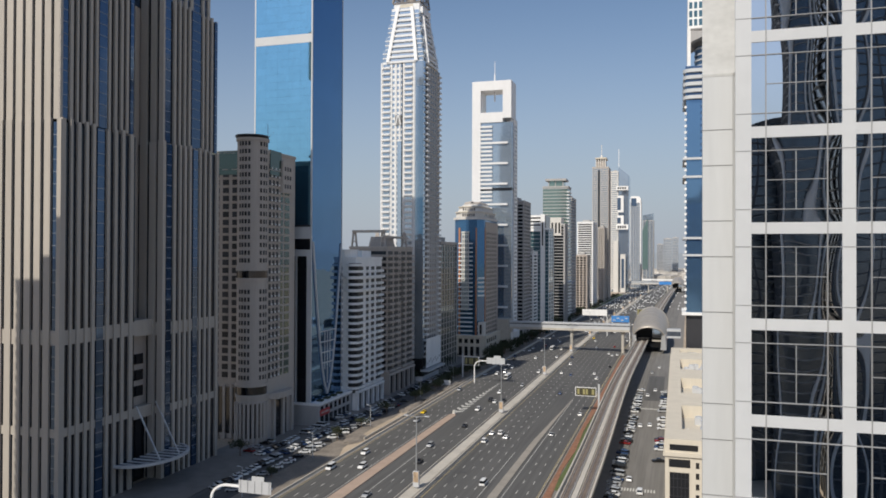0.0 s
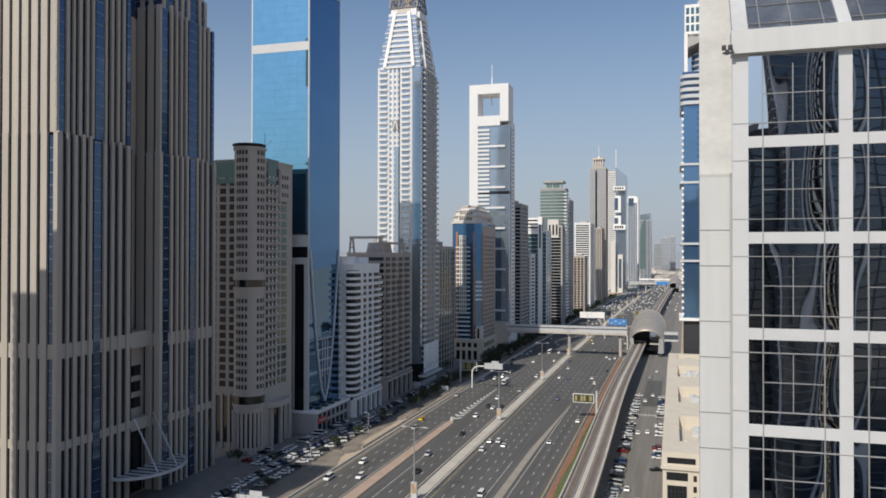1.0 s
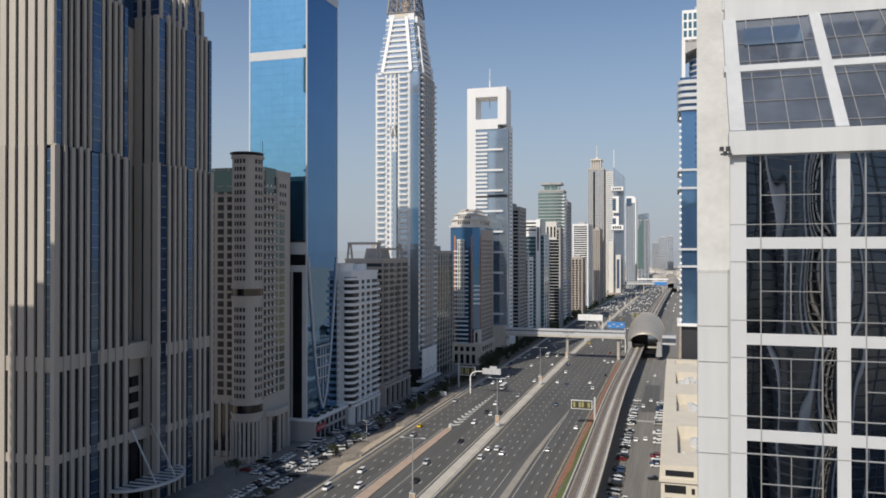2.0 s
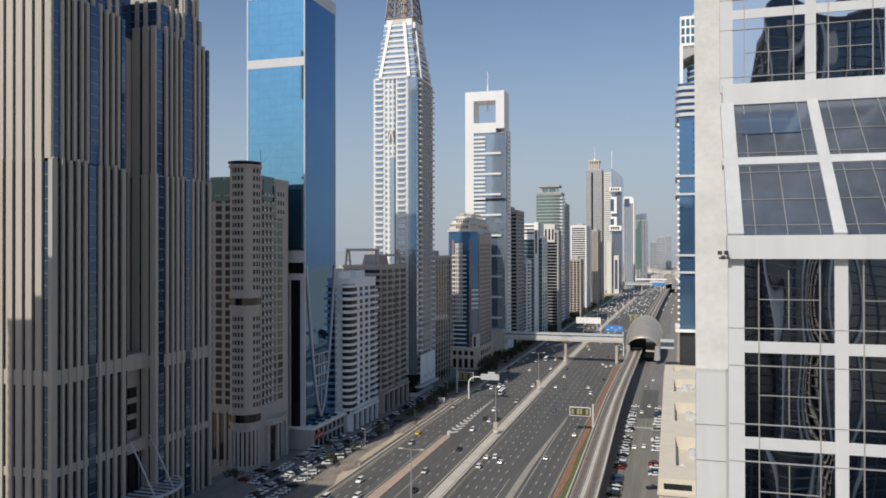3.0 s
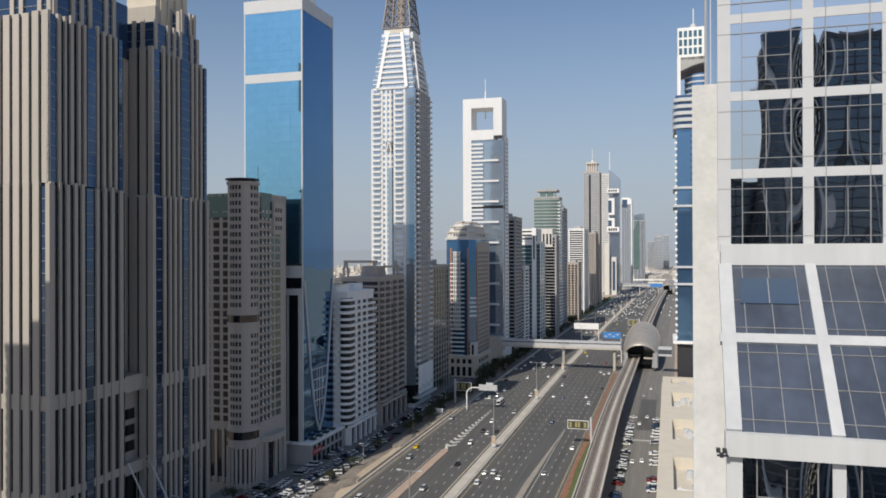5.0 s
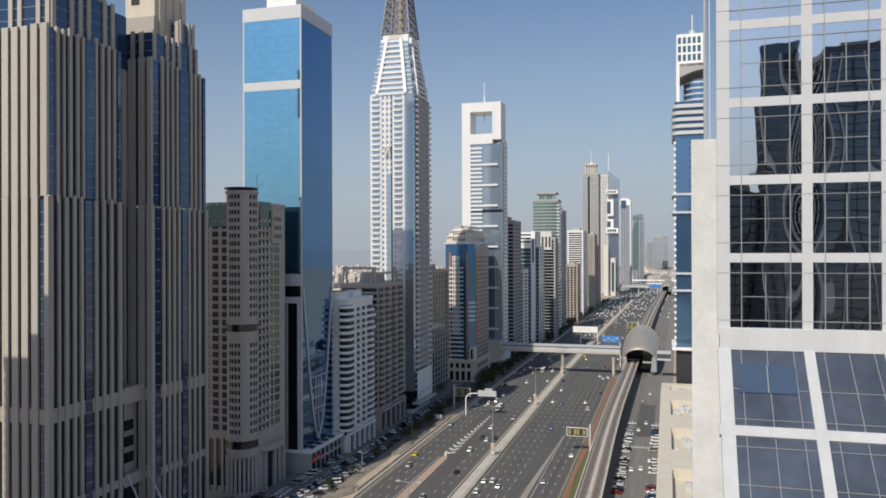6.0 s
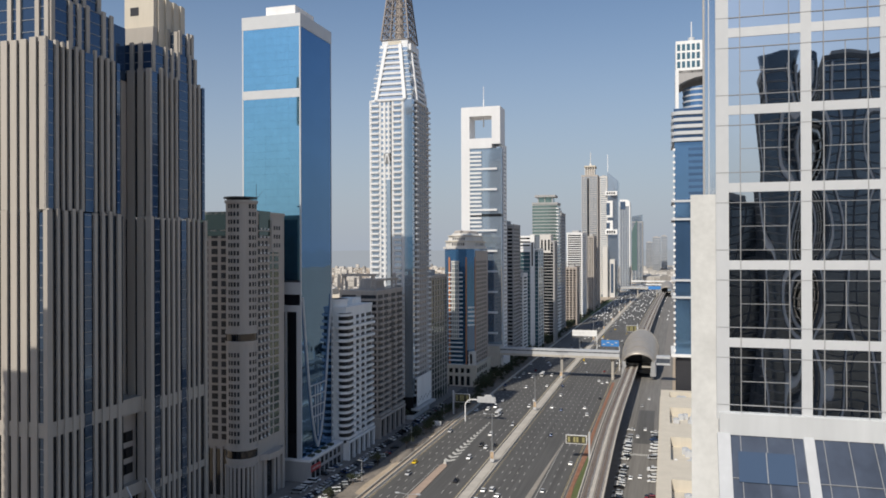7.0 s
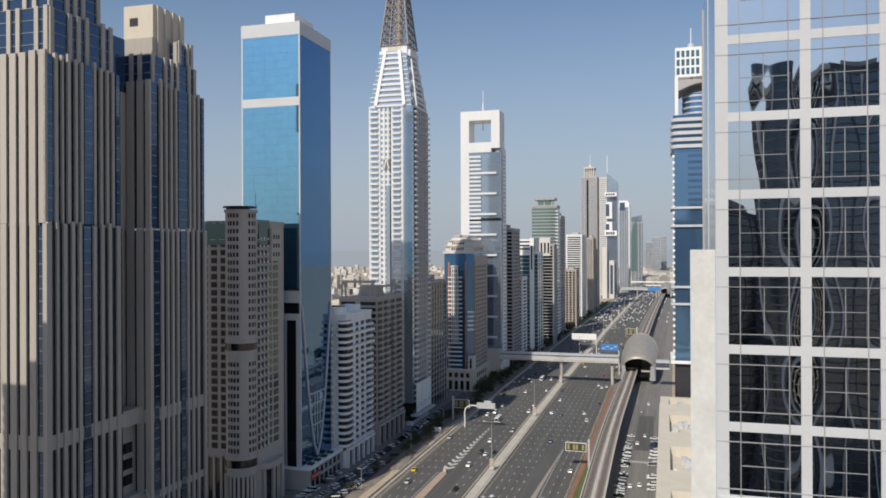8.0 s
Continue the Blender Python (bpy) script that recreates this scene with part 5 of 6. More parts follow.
def barrier(name, x0, x1, y0, y1, h):
    """A concrete barrier with a wide foot and a narrow top."""
    bm = bmesh.new()
    c = (x0 + x1) / 2
    w = (x1 - x0) / 2
    prof = [(c - w, 0.0), (c - w, 0.15), (c - w * 0.45, 0.45), (c - w * 0.35, h), (c + w * 0.35, h), (c + w * 0.45, 0.45), (c + w, 0.15), (c + w, 0.0)]
    ribbon(bm, prof, y0, y1)
    return tagged(part(name, bm, "concrete", None), "long pale concrete crash barrier beside the lanes", "barrier", "crash barriers", "structure")


barrier("barrier", -86.3, -85.5, -400, FAR, 1.0)
barrier("barrier", -80.3, -79.5, -400, FAR, 1.0)
barrier("barrier", -124.1, -122.9, -400, FAR, 1.1)
barrier("barrier", -42.6, -42.0, -400, FAR, 0.9)
bm = bmesh.new()
ribbon(bm, [(-84.6, 0.0), (-81.2, 0.0), (-81.2, 0.5), (-84.6, 0.5)], -400, FAR)
tagged(part("median_planter", bm, "concrete", None), "raised concrete strip on the central reservation", "road divider", kind="structure")


def edge_line(x, y0, y1, material="paint", w=0.2):
    bm = bmesh.new()
    ribbon(bm, [(x - w / 2, 0.0), (x + w / 2, 0.0), (x + w / 2, 0.03), (x - w / 2, 0.03)], y0, y1)
    return tagged(part("edge_line", bm, material, None), "painted edge line along the carriageway", "road marking", "edge lines", "structure")


for x, m, y0, y1 in ((-122.0, "yellow", -400, FAR), (-108.3, "paint", -400, 362), (-97.6, "paint", -400, 300), (-87.0, "yellow", -400, FAR), (-78.8, "yellow", -400, FAR),
                     (-61.6, "paint", -400, 300), (-54.2, "paint", -400, 420), (-43.3, "yellow", -400, FAR), (-18.6, "paint", -100, 900)):
    edge_line(x, y0, y1, m)


def dashes(name, xs, label):
    bm = bmesh.new()
    for x, y0, y1 in xs:
        y = y0
        while y < y1:
            slab(bm, x - 0.11 + bend(y), x + 0.11 + bend(y), y, y + 3.4, 0.0, 0.032)
            y += 12.0
    return tagged(part(name, bm, "paint", None), label, "road marking", kind="stuff")


dashes("lane_dashes", [(x, -100, 1500) for x in (-118.6, -115.1, -111.7, -94.3, -90.7)] + [(x, 470, 1500) for x in (-108.2, -104.8, -101.3, -97.8)], "white lane dashes on the west carriageway")
dashes("lane_dashes", [(x, -100, 1500) for x in (-75.2, -71.6, -68.0, -64.6, -50.6, -47.0)] + [(x, 440, 1500) for x in (-61.2, -57.6, -54.2)], "white lane dashes on the east carriageway")
# hatching where the western carriageways join
bm = bmesh.new()
for i in range(14):
    y = 368 + i * 6.6
    w = 2.7 * (1 - i / 16)
    c = -105.3 + i * 0.08
    prism(bm, [(c - w, y + 3.0), (c, y), (c + w, y + 3.0), (c + w, y + 6.0), (c, y + 3.0), (c - w, y + 6.0)], 0.0, 0.034)
tagged(part("chevron_marking", bm, "paint", None), "cream chevron hatching on the asphalt", "road marking", kind="stuff")
for y in (262.0, 405.0):
    bm = bmesh.new()
    for i in range(12):
        slab(bm, -18 + i * 0.95, -17.5 + i * 0.95, y, y + 3.4, 0.0, 0.05)
    tagged(part("crosswalk", bm, "paint", None), "white striped crosswalk on the service road", "road marking", kind="structure")
bm = bmesh.new()
prism(bm, ring(-105.3, 364, 0.9, 12), 0.2, 1.8, ring(-105.3, 364, 0.7, 12))
tagged(part("crash_cushion", bm, "paint", None), "white crash cushion at the separator's nose", "crash cushion")
# sand strip in a brighter colour than the verge, to read as sunlit
flat("sand_path", "sand", "pale sand along the crash barrier, brightened as sunlit", "ground", [(-129.0, 285), (-124.3, 270), (-124.3, 500), (-126.5, 520), (-131.5, 450), (-133.0, 395), (-130.2, 350), (-131.2, 320)], 0.1, thick=0.1)
t = thing("notice_board", "plain white board on two posts", "notice board", -131.5, 436, 0)
box("board", "white_render", t, -134.5, -128.5, 436, 436.3, 1.2, 4.2)
for x in (-133.8, -129.4):
    box("post", "steel", t, x, x + 0.2, 436.3, 436.5, 0, 3.8)
# building-site heaps and fences on the western verge
for x, y, sx, sy, h in ((-130, 372, 4, 14, 1.6), (-131, 402, 3.5, 12, 1.3), (-129.5, 440, 4, 18, 1.8), (-130.5, 300, 4, 9, 1.0)):
    bm = bmesh.new()
    bmesh.ops.create_icosphere(bm, subdivisions=3, radius=1.0)
    for v in bm.verts:
        k = 1 + 0.35 * noise.noise(v.co * 2.3 + Vector((x, y, 0)))
        v.co = Vector((x + v.co.x * sx * k, y + v.co.y * sy * k, max(v.co.z, -0.05) * h * k + 0.05))
    tagged(part("sand_mound", bm, "dust", None), "heap of pale sand on the verge", "sand mound", "sand mounds")
for i in range(26):
    bm = bmesh.new()
    y = 300 + i * 7.0
    slab(bm, -126.4, -126.0, y, y + 6.6, 0, 1.2)
    slab(bm, -126.6, -125.8, y, y + 6.6, 0, 0.25)
    tagged(part("road_block", bm, "concrete", None), "movable concrete road block on the verge", "road block", "road blocks")

# ---------------------------------------------------------------- metro viaduct and stations
def viaduct():
    t = thing("metro_viaduct", "pale concrete metro viaduct with two tracks", "viaduct", -27.9, 0, 0)
    def run(name, material, prof, y0, y1):
        bm = bmesh.new()
        ribbon(bm, prof, y0, y1, swing, 225)
        return part(name, bm, material, t)
    def swing(y):
        return bend(y) - (1.8 * math.sin(math.pi * (y - 225) / 410) ** 2 if 225 < y < 635 else 0.0)
    L, R = -32.7, -23.1
    for k in range(72):
        y0 = -400 + k * 36
        run("deck_span", "concrete", [(L, 9.0), (L + 1.6, 7.2), (R - 1.6, 7.2), (R, 9.0), (R, 9.3), (L, 9.3)], y0, y0 + 35.95)
        run("parapet", "concrete", [(L, 9.3), (L + 0.55, 9.3), (L + 0.4, 10.5), (L - 0.1, 10.5)], y0, y0 + 35.95)
        run("parapet", "concrete", [(R - 0.55, 9.3), (R, 9.3), (R + 0.1, 10.5), (R - 0.4, 10.5)], y0, y0 + 35.95)
        bm = bmesh.new()
        c = swing(y0) - 27.9
        prism(bm, ring(c, y0, 1.1, 14), 0, 5.6)
        prism(bm, [(c - 1.1, y0 - 1), (c + 1.1, y0 - 1), (c + 1.1, y0 + 1), (c - 1.1, y0 + 1)], 5.5, 7.25, [(c - 3.1, y0 - 1.3), (c + 3.1, y0 - 1.3), (c + 3.1, y0 + 1.3), (c - 3.1, y0 + 1.3)])
        part("column", bm, "concrete", t)
    y0, y1 = -400, 2180
    for x in (-30.3, -25.5):
        run("track_bed", "rail", [(x - 1.35, 9.28), (x + 1.35, 9.28), (x + 1.35, 9.42), (x - 1.35, 9.42)], y0, y1)
        for e in (-0.72, 0.72):
            run("rail", "steel", [(x + e - 0.05, 9.4), (x + e + 0.05, 9.4), (x + e + 0.05, 9.6), (x + e - 0.05, 9.6)], y0, y1)
        run("power_rail", "sign_grey", [(x + 1.15, 9.4), (x + 1.3, 9.4), (x + 1.3, 9.75), (x + 1.15, 9.75)], y0, y1)
    run("walkway", "concrete", [(-28.6, 9.28), (-27.2, 9.28), (-27.2, 9.75), (-28.6, 9.75)], y0, y1)
    return t


def station(y0):
    """A metro stop under a curved bronze shell, open at both ends."""
    t = thing("metro_station", "metro station under a rounded bronze shell roof", "station", -22.0, y0 + 65, 0, "metro stations")
    cx, n, m = -22.0, 22, 18
    bm = bmesh.new()
    rows = []
    for i in range(n + 1):
        s = i / n * 2 - 1
        w = 15.5 * (1 - 0.16 * s * s)
        h = 22.5 * (1 - 0.5 * abs(s) ** 2.4)
        y = y0 + 65 + 65 * s
        row = []
        for j in range(m + 1):
            a = math.pi * j / m
            lean = 9.0 * math.sin(a) * (1 if s > 0 else -1) * abs(s) ** 6
            row.append(bm.verts.new((cx - w * math.cos(a), y + lean * 0.5, 10.5 + h * math.sin(a) ** 0.85)))
        rows.append(row)
    for i in range(n):
        for j in range(m):
            bm.faces.new((rows[i][j], rows[i + 1][j], rows[i + 1][j + 1], rows[i][j + 1]))
    bmesh.ops.recalc_face_normals(bm, faces=bm.faces)
    bmesh.ops.solidify(bm, geom=bm.faces[:], thickness=0.8)
    shell = part("shell", bm, "dome", t, "bronze shell roof with fine seams", smooth=True)
    for i in range(1, 12):
        s = i / 12 * 2 - 1
        b_m = bmesh.new()
        w, h = 15.62 * (1 - 0.16 * s * s), 22.62 * (1 - 0.5 * abs(s) ** 2.4)
        line = []
        for j in range(m + 1):
            a = math.pi * j / m
            p = (cx - w * math.cos(a), y0 + 65 + 65 * s + 4.5 * math.sin(a) * (1 if s > 0 else -1) * abs(s) ** 6, 10.6 + h * math.sin(a) ** 0.85)
            line.append(p)
        tube(b_m, line, 0.22)
        part("shell_seam", b_m, "dome", shell)
    box("concourse", "g_dark", t, cx - 13.5, cx + 13.5, y0 + 10, y0 + 120, 4, 12)
    box("platform", "concrete", t, cx + 2.5, cx + 12, y0 + 4, y0 + 126, 9.5, 10.6)
    box("platform", "concrete", t, cx - 13, cx - 11.2, y0 + 4, y0 + 126, 9.5, 10.6)
    # dark sheet across the tracks, put in for the shade under the shell
    box("inner_dark", "dark", t, cx - 10.9, cx + 2.0, y0 + 24, y0 + 26, 9.7, 24)
    for sx in (-1, 1):
        b_m = bmesh.new()
        prism(b_m, [(cx + sx * 9, y0 + 1), (cx + sx * 13.5, y0 + 1), (cx + sx * 13.8, y0 + 14), (cx + sx * 11, y0 + 14)], 3, 13.5, [(cx + sx * 10, y0 - 3, 15), (cx + sx * 12.8, y0 - 3, 15), (cx + sx * 13.8, y0 + 14, 15), (cx + sx * 11, y0 + 14, 15)])
        part("end_fin", b_m, "sign_grey", t)
        for k in range(5):
            box("support", "concrete", t, cx + sx * 11 - 0.8, cx + sx * 11 + 0.8, y0 + 8 + k * 26, y0 + 10 + k * 26, 0, 8)
    return t


def footbridge(y):
    t = thing("footbridge", "enclosed pale footbridge over the highway", "footbridge", -85, y, 0, "footbridges")
    x0, x1 = -134, -36.5
    box("deck", "concrete", t, x0, x1, y - 3.5, y + 3.5, 17.5, 19.2)
    box("side_wall", "sign_grey", t, x0, x1, y - 3.3, y + 3.3, 19.2, 21.7)
    box("glazing", "g_slope", t, x0, x1, y - 3.1, y + 3.1, 21.7, 22.6)
    box("roof", "sign_grey", t, x0, x1, y - 3.8, y + 3.8, 22.6, 23.8)
    for i in range(25):
        x = x0 + 2 + i * (x1 - x0 - 4) / 24
        box("mullion", "sign_grey", t, x - 0.12, x + 0.12, y - 3.36, y + 3.36, 19.2, 22.6)
    for x in (-83.0, -42.0):
        bm = bmesh.new()
        prism(bm, ring(x, y, 1.2, 14), 0, 15.5)
        prism(bm, ring(x, y, 1.2, 14), 15.4, 17.6, ring(x, y, 3.0, 14))
        part("bridge_pier", bm, "concrete", t)
    box("head_house", "concrete", t, -150, -134, y - 8, y + 8, 0, 25.5)
    box("head_window", "g_dark", t, -148, -136, y - 8.1, y - 7.9, 3, 8)
    box("east_link", "sign_grey", t, -8, 2.5, y - 3.5, y + 3.5, 14, 21)
    box("link_glazing", "g_slope", t, -8, 2.4, y - 3.6, y + 3.4, 15.6, 19.2)
    return t


viaduct()
st = station(640)
copy_thing(st, pose(-22 + bend(1840), 1775 + 65, 0, 0, 0, -1.6))
fb = footbridge(634)
copy_thing(fb, pose(-85 + bend(1768), 1768, 0, 0, 0, -1.6))

# ---------------------------------------------------------------- street furniture
def high_mast():
    t = thing("high_mast_lamp", "tall grey twin-arm street lamp on the central reservation", "street lamp", -83, 242, 0.5, "median street lamps")
    bm = bmesh.new()
    prism(bm, ring(-83, 242, 0.32, 10), 0.5, 24.5, ring(-83, 242, 0.14, 10))
    part("pole", bm, "steel", t)
    for s in (-1, 1):
        bm = bmesh.new()
        beam(bm, (-83, 242, 24.3), (-83 + s * 3.6, 242, 24.6), 0.16)
        arm = part("arm", bm, "steel", t)
        bm = bmesh.new()
        slab(bm, -83 + s * 3.7 - 0.75, -83 + s * 3.7 + 0.75, 241.7, 242.3, 24.42, 24.72)
        part("lamp_head", bm, "sign_grey", arm)
    box("poster_frame", "sign_grey", t, -84.0, -82.0, 241.5, 242.5, 1.0, 6.2)
    box("poster", "poster", t, -83.85, -82.15, 241.45, 241.5, 2.6, 6.0, "orange and white unreadable poster")
    return t


M["poster"] = mat("poster_print", (0.45, 0.33, 0.22), 0.6, var=0.5, scale=0.5, fine=1.4)
M["lamp_led"] = mat("dark_led_panel", (0.06, 0.055, 0.03), 0.5, var=0.2)
M["led"] = mat("lit_led_bars", (0.32, 0.29, 0.13), 0.6, var=0.2)
hm = high_mast()
for i in range(1, 13):
    copy_thing(hm, pose(-83 + bend(242 + i * 128.5), 242 + i * 128.5, 0.5))


def side_lamp(x, y):
    t = thing("side_lamp", "slim grey street lamp on the western verge", "street lamp", x, y, 0, "verge street lamps")
    bm = bmesh.new()
    prism(bm, ring(x, y, 0.16, 8), 0, 9.6, ring(x, y, 0.08, 8))
    part("pole", bm, "sign_grey", t)
    bm = bmesh.new()
    beam(bm, (x, y, 9.5), (x - 1.2, y, 9.7), 0.12)
    slab(bm, x - 1.9, x - 0.9, y - 0.22, y + 0.22, 9.62, 9.82)
    part("lamp_head", bm, "sign_grey", t)
    return t


sl = side_lamp(-134, 218)
for y in (268, 326, 397, 461, 520, 580, 700, 770, 840, 920, 1000):
    copy_thing(sl, pose(-134 + bend(y), y, 0))


def sign_gantry(x, y, w, z0, z1, post_x, label, face, steps=True):
    """A road sign on a bent post, seen from behind or in front."""
    t = thing("road_sign", label, "road sign", post_x, y, 0, "overhead road signs")
    bm = bmesh.new()
    prev = None
    for i in range(9):
        a = math.pi / 2 * i / 8
        p = (post_x + (x - post_x) * 0.35 * (1 - math.cos(a)), y, (z0 - 2.5) + 4.0 * math.sin(a))
        if prev:
            beam(bm, prev, p, 0.6)
        prev = p
    beam(bm, (post_x, y, 0), (post_x, y, z0 - 2.4), 0.6)
    beam(bm, prev, (x + w / 2, y, z0 + 1.5), 0.6)
    part("bent_post", bm, "white_render", t)
    box("panel", face, t, x - w / 2, x + w / 2, y - 0.5, y - 0.3, z0, z1)
    if steps:
        box("panel_top", face, t, x - w * 0.1, x + w * 0.28, y - 0.5, y - 0.3, z1, z1 + 1.3)
        for i in range(5):
            xx = x - w / 2 + 0.6 + i * (w - 1.2) / 4
            box("panel_rib", "steel", t, xx - 0.08, xx + 0.08, y - 0.62, y - 0.5, z0, z1)
    return t


sign_gantry(-106, 458, 11.5, 12.2, 15.8, -119.5, "white sign panel seen from behind on a bent post", "sign_grey")
sign_gantry(-110.7, 187, 10.0, 12.4, 15.8, -124.6, "white sign panel seen from behind on a bent post", "sign_grey")
s3 = sign_gantry(-47.5, 684, 15.0, 21.0, 26.5, -39.5, "blue direction sign with unreadable pale bars", "sign_blue", False)
for i in range(4):
    box("sign_bar", "paint", s3, -53.8 + i * 3.4, -51.6 + i * 3.4, 683.45, 683.5, 22.4 + (i % 2) * 1.6, 23.2 + (i % 2) * 1.6)
s4 = sign_gantry(-78, 768, 24, 20, 26, -66, "wide white sign panel seen from behind", "white_render", False)
s5 = sign_gantry(-46 + bend(1740), 1740, 26, 18, 25, -36 + bend(1740), "blue direction sign far down the road", "sign_blue", False)


def led_sign(x0, x1, y, z0, z1, post_x, label):
    t = thing("message_sign", label, "road sign", post_x, y, 0, "message signs")
    box("post", "sign_grey", t, post_x - 0.45, post_x + 0.45, y - 0.4, y + 0.4, 0, z1 + 1.8)
    box("frame", "white_render", t, x0, x1, y - 0.6, y - 0.1, z0, z1)
    box("screen", "lamp_led", t, x0 + 0.3, x1 - 0.3, y - 0.66, y - 0.6, z0 + 0.3, z1 - 0.3)
    w = x1 - x0
    for i, (a, b) in enumerate(((0.1, 0.2), (0.36, 0.46), (0.5, 0.6), (0.78, 0.9))):
        box("screen_bar", "led", t, x0 + w * a, x0 + w * b, y - 0.69, y - 0.66, z0 + 0.9, z1 - 0.9)
    return t


led_sign(-49, -38.6, 389, 8.0, 12.4, -37.4, "dark message sign with yellow unreadable bars")
led_sign(-131, -121, 476, 8.0, 13.5, -132, "dark message sign in white frame on the verge")
led_sign(-44.4, -32.4, 900, 12, 19, -31.9, "red and white hoarding beyond the station")

# ---------------------------------------------------------------- vehicles
def vehicle(paint_name, label, x, y, z, body, cabin, length, width, category="car"):
    """A car: body shell, glasshouse, roof and four wheels; it points to +y."""
    t = thing(category, label, category, x, y, z, "vehicles on the road and in the bays")
    L, W = length / 2, width / 2
    bm = bmesh.new()
    prof = [(v * L, h) for v, h in body]
    a = [bm.verts.new((x - W, y + v, z + h)) for v, h in prof]
    b = [bm.verts.new((x + W, y + v, z + h)) for v, h in prof]
    bm.faces.new(a)
    bm.faces.new(b[::-1])
    for i in range(len(prof)):
        j = (i + 1) % len(prof)
        bm.faces.new((a[i], b[i], b[j], a[j]))
    bmesh.ops.bevel(bm, geom=bm.edges[:], offset=0.07, segments=1, affect="EDGES")
    part("body", bm, paint_name, t)
    (v0, v1, v2, v3), h0, h1 = cabin
    bm = bmesh.new()
    lo = [(-W + 0.06, v0 * L), (W - 0.06, v0 * L), (W - 0.06, v3 * L), (-W + 0.06, v3 * L)]
    up = [(-W + 0.22, v1 * L), (W - 0.22, v1 * L), (W - 0.22, v2 * L), (-W + 0.22, v2 * L)]
    prism(bm, [(x + p, y + q) for p, q in lo], z + h0 - 0.03, z + h1, [(x + p, y + q) for p, q in up])
    part("glasshouse", bm, "g_dark", t)
    bm = bmesh.new()
    slab(bm, x - W + 0.2, x + W - 0.2, y + v1 * L - 0.05, y + v2 * L + 0.05, z + h1 - 0.02, z + h1 + 0.07)
    part("roof", bm, paint_name, t)
    for sx in (-1, 1):
        for v in (-0.62, 0.62):
            bm = bmesh.new()
            r = 0.34
            c = [(y + v * L + r * math.cos(math.tau * k / 12), z + r + r * math.sin(math.tau * k / 12)) for k in range(12)]
            p = [bm.verts.new((x + sx * (W - 0.18), q, s)) for q, s in c]
            o = [bm.verts.new((x + sx * (W + 0.02), q, s)) for q, s in c]
            bm.faces.new(p)
            bm.faces.new(o[::-1])
            for k in range(12):
                bm.faces.new((p[k], o[k], o[(k + 1) % 12], p[(k + 1) % 12]))
            part("wheel", bm, "tyre", t)
    return t


M["tyre"] = mat("tyre_rubber", (0.02, 0.02, 0.02), 0.8, var=0.1)
CAR_PAINTS = (("car_white", (0.78, 0.78, 0.77)), ("car_silver", (0.4, 0.41, 0.42)), ("car_black", (0.015, 0.015, 0.017)), ("car_blue", (0.03, 0.06, 0.14)), ("car_red", (0.25, 0.02, 0.02)), ("car_taxi", (0.65, 0.5, 0.2)), ("car_yellow", (0.8, 0.55, 0.03)))
for n_, c_ in CAR_PAINTS:
    M[n_] = mat(n_ + "_paint", c_, 0.25, 0.1, var=0.04, scale=1.0)
SEDAN = ([(-1, 0.3), (-1, 0.75), (-0.95, 0.95), (-0.6, 1.0), (0.42, 0.97), (0.92, 0.8), (1, 0.6), (1, 0.3)], ((-0.72, -0.42, 0.12, 0.45), 0.97, 1.42), 4.7, 1.85)
SUV = ([(-1, 0.35), (-1, 1.0), (-0.97, 1.15), (0.5, 1.15), (0.93, 1.0), (1, 0.75), (1, 0.35)], ((-0.97, -0.88, 0.22, 0.48), 1.13, 1.8), 4.9, 1.95)
VAN = ([(-1, 0.35), (-1, 1.2), (0.7, 1.2), (0.95, 1.05), (1, 0.8), (1, 0.35)], ((-0.99, -0.96, 0.45, 0.72), 1.18, 2.1), 5.2, 1.95)

rng = random.Random(11)
slots = []
# moving lanes: west side comes towards the drone, east side goes away
for xs, turn, y0, y1, n in (((-120.4, -116.9, -113.4, -110.0), 180, 215, 900, 22), ((-96.2, -92.4, -88.8), 180, 230, 1150, 26), ((-77.0, -73.4, -69.8, -66.3, -63.0), 0, 240, 1200, 34), ((-52.4, -48.8, -45.4), 0, 250, 1200, 18), ((-106.5, -103, -99.6), 180, 480, 1150, 16), ((-16.0, -12.0), 0, 250, 620, 8)):
    taken = []
    for i in range(n):
        for _ in range(20):
            x, y = rng.choice(xs), y0 + (y1 - y0) * rng.random()
            if all(abs(x - u) > 1 or abs(y - v) > 14 for u, v in taken):
                taken.append((x, y))
                slots.append((x + bend(y) + rng.uniform(-0.3, 0.3), y, turn, "run"))
                break
# bays: along the western service road, in front of the towers, under the viaduct, by the podium
for x, y0, y1, step, turn, fill in ((-147.2, 222, 500, 3.0, 62, 0.86), (-139.8, 222, 430, 3.2, 118, 0.62), (-155.0, 262, 350, 3.1, 90, 0.6), (-162, 268, 285, 3.2, 90, 0.6), (-20.4, 225, 460, 3.4, 75, 0.62), (-6.6, 270, 460, 3.6, 105, 0.35)):
    y = y0
    while y < y1:
        if rng.random() < fill:
            slots.append((x + rng.uniform(-0.4, 0.4), y, turn + rng.uniform(-5, 5), "park"))
        y += step
protos = {}
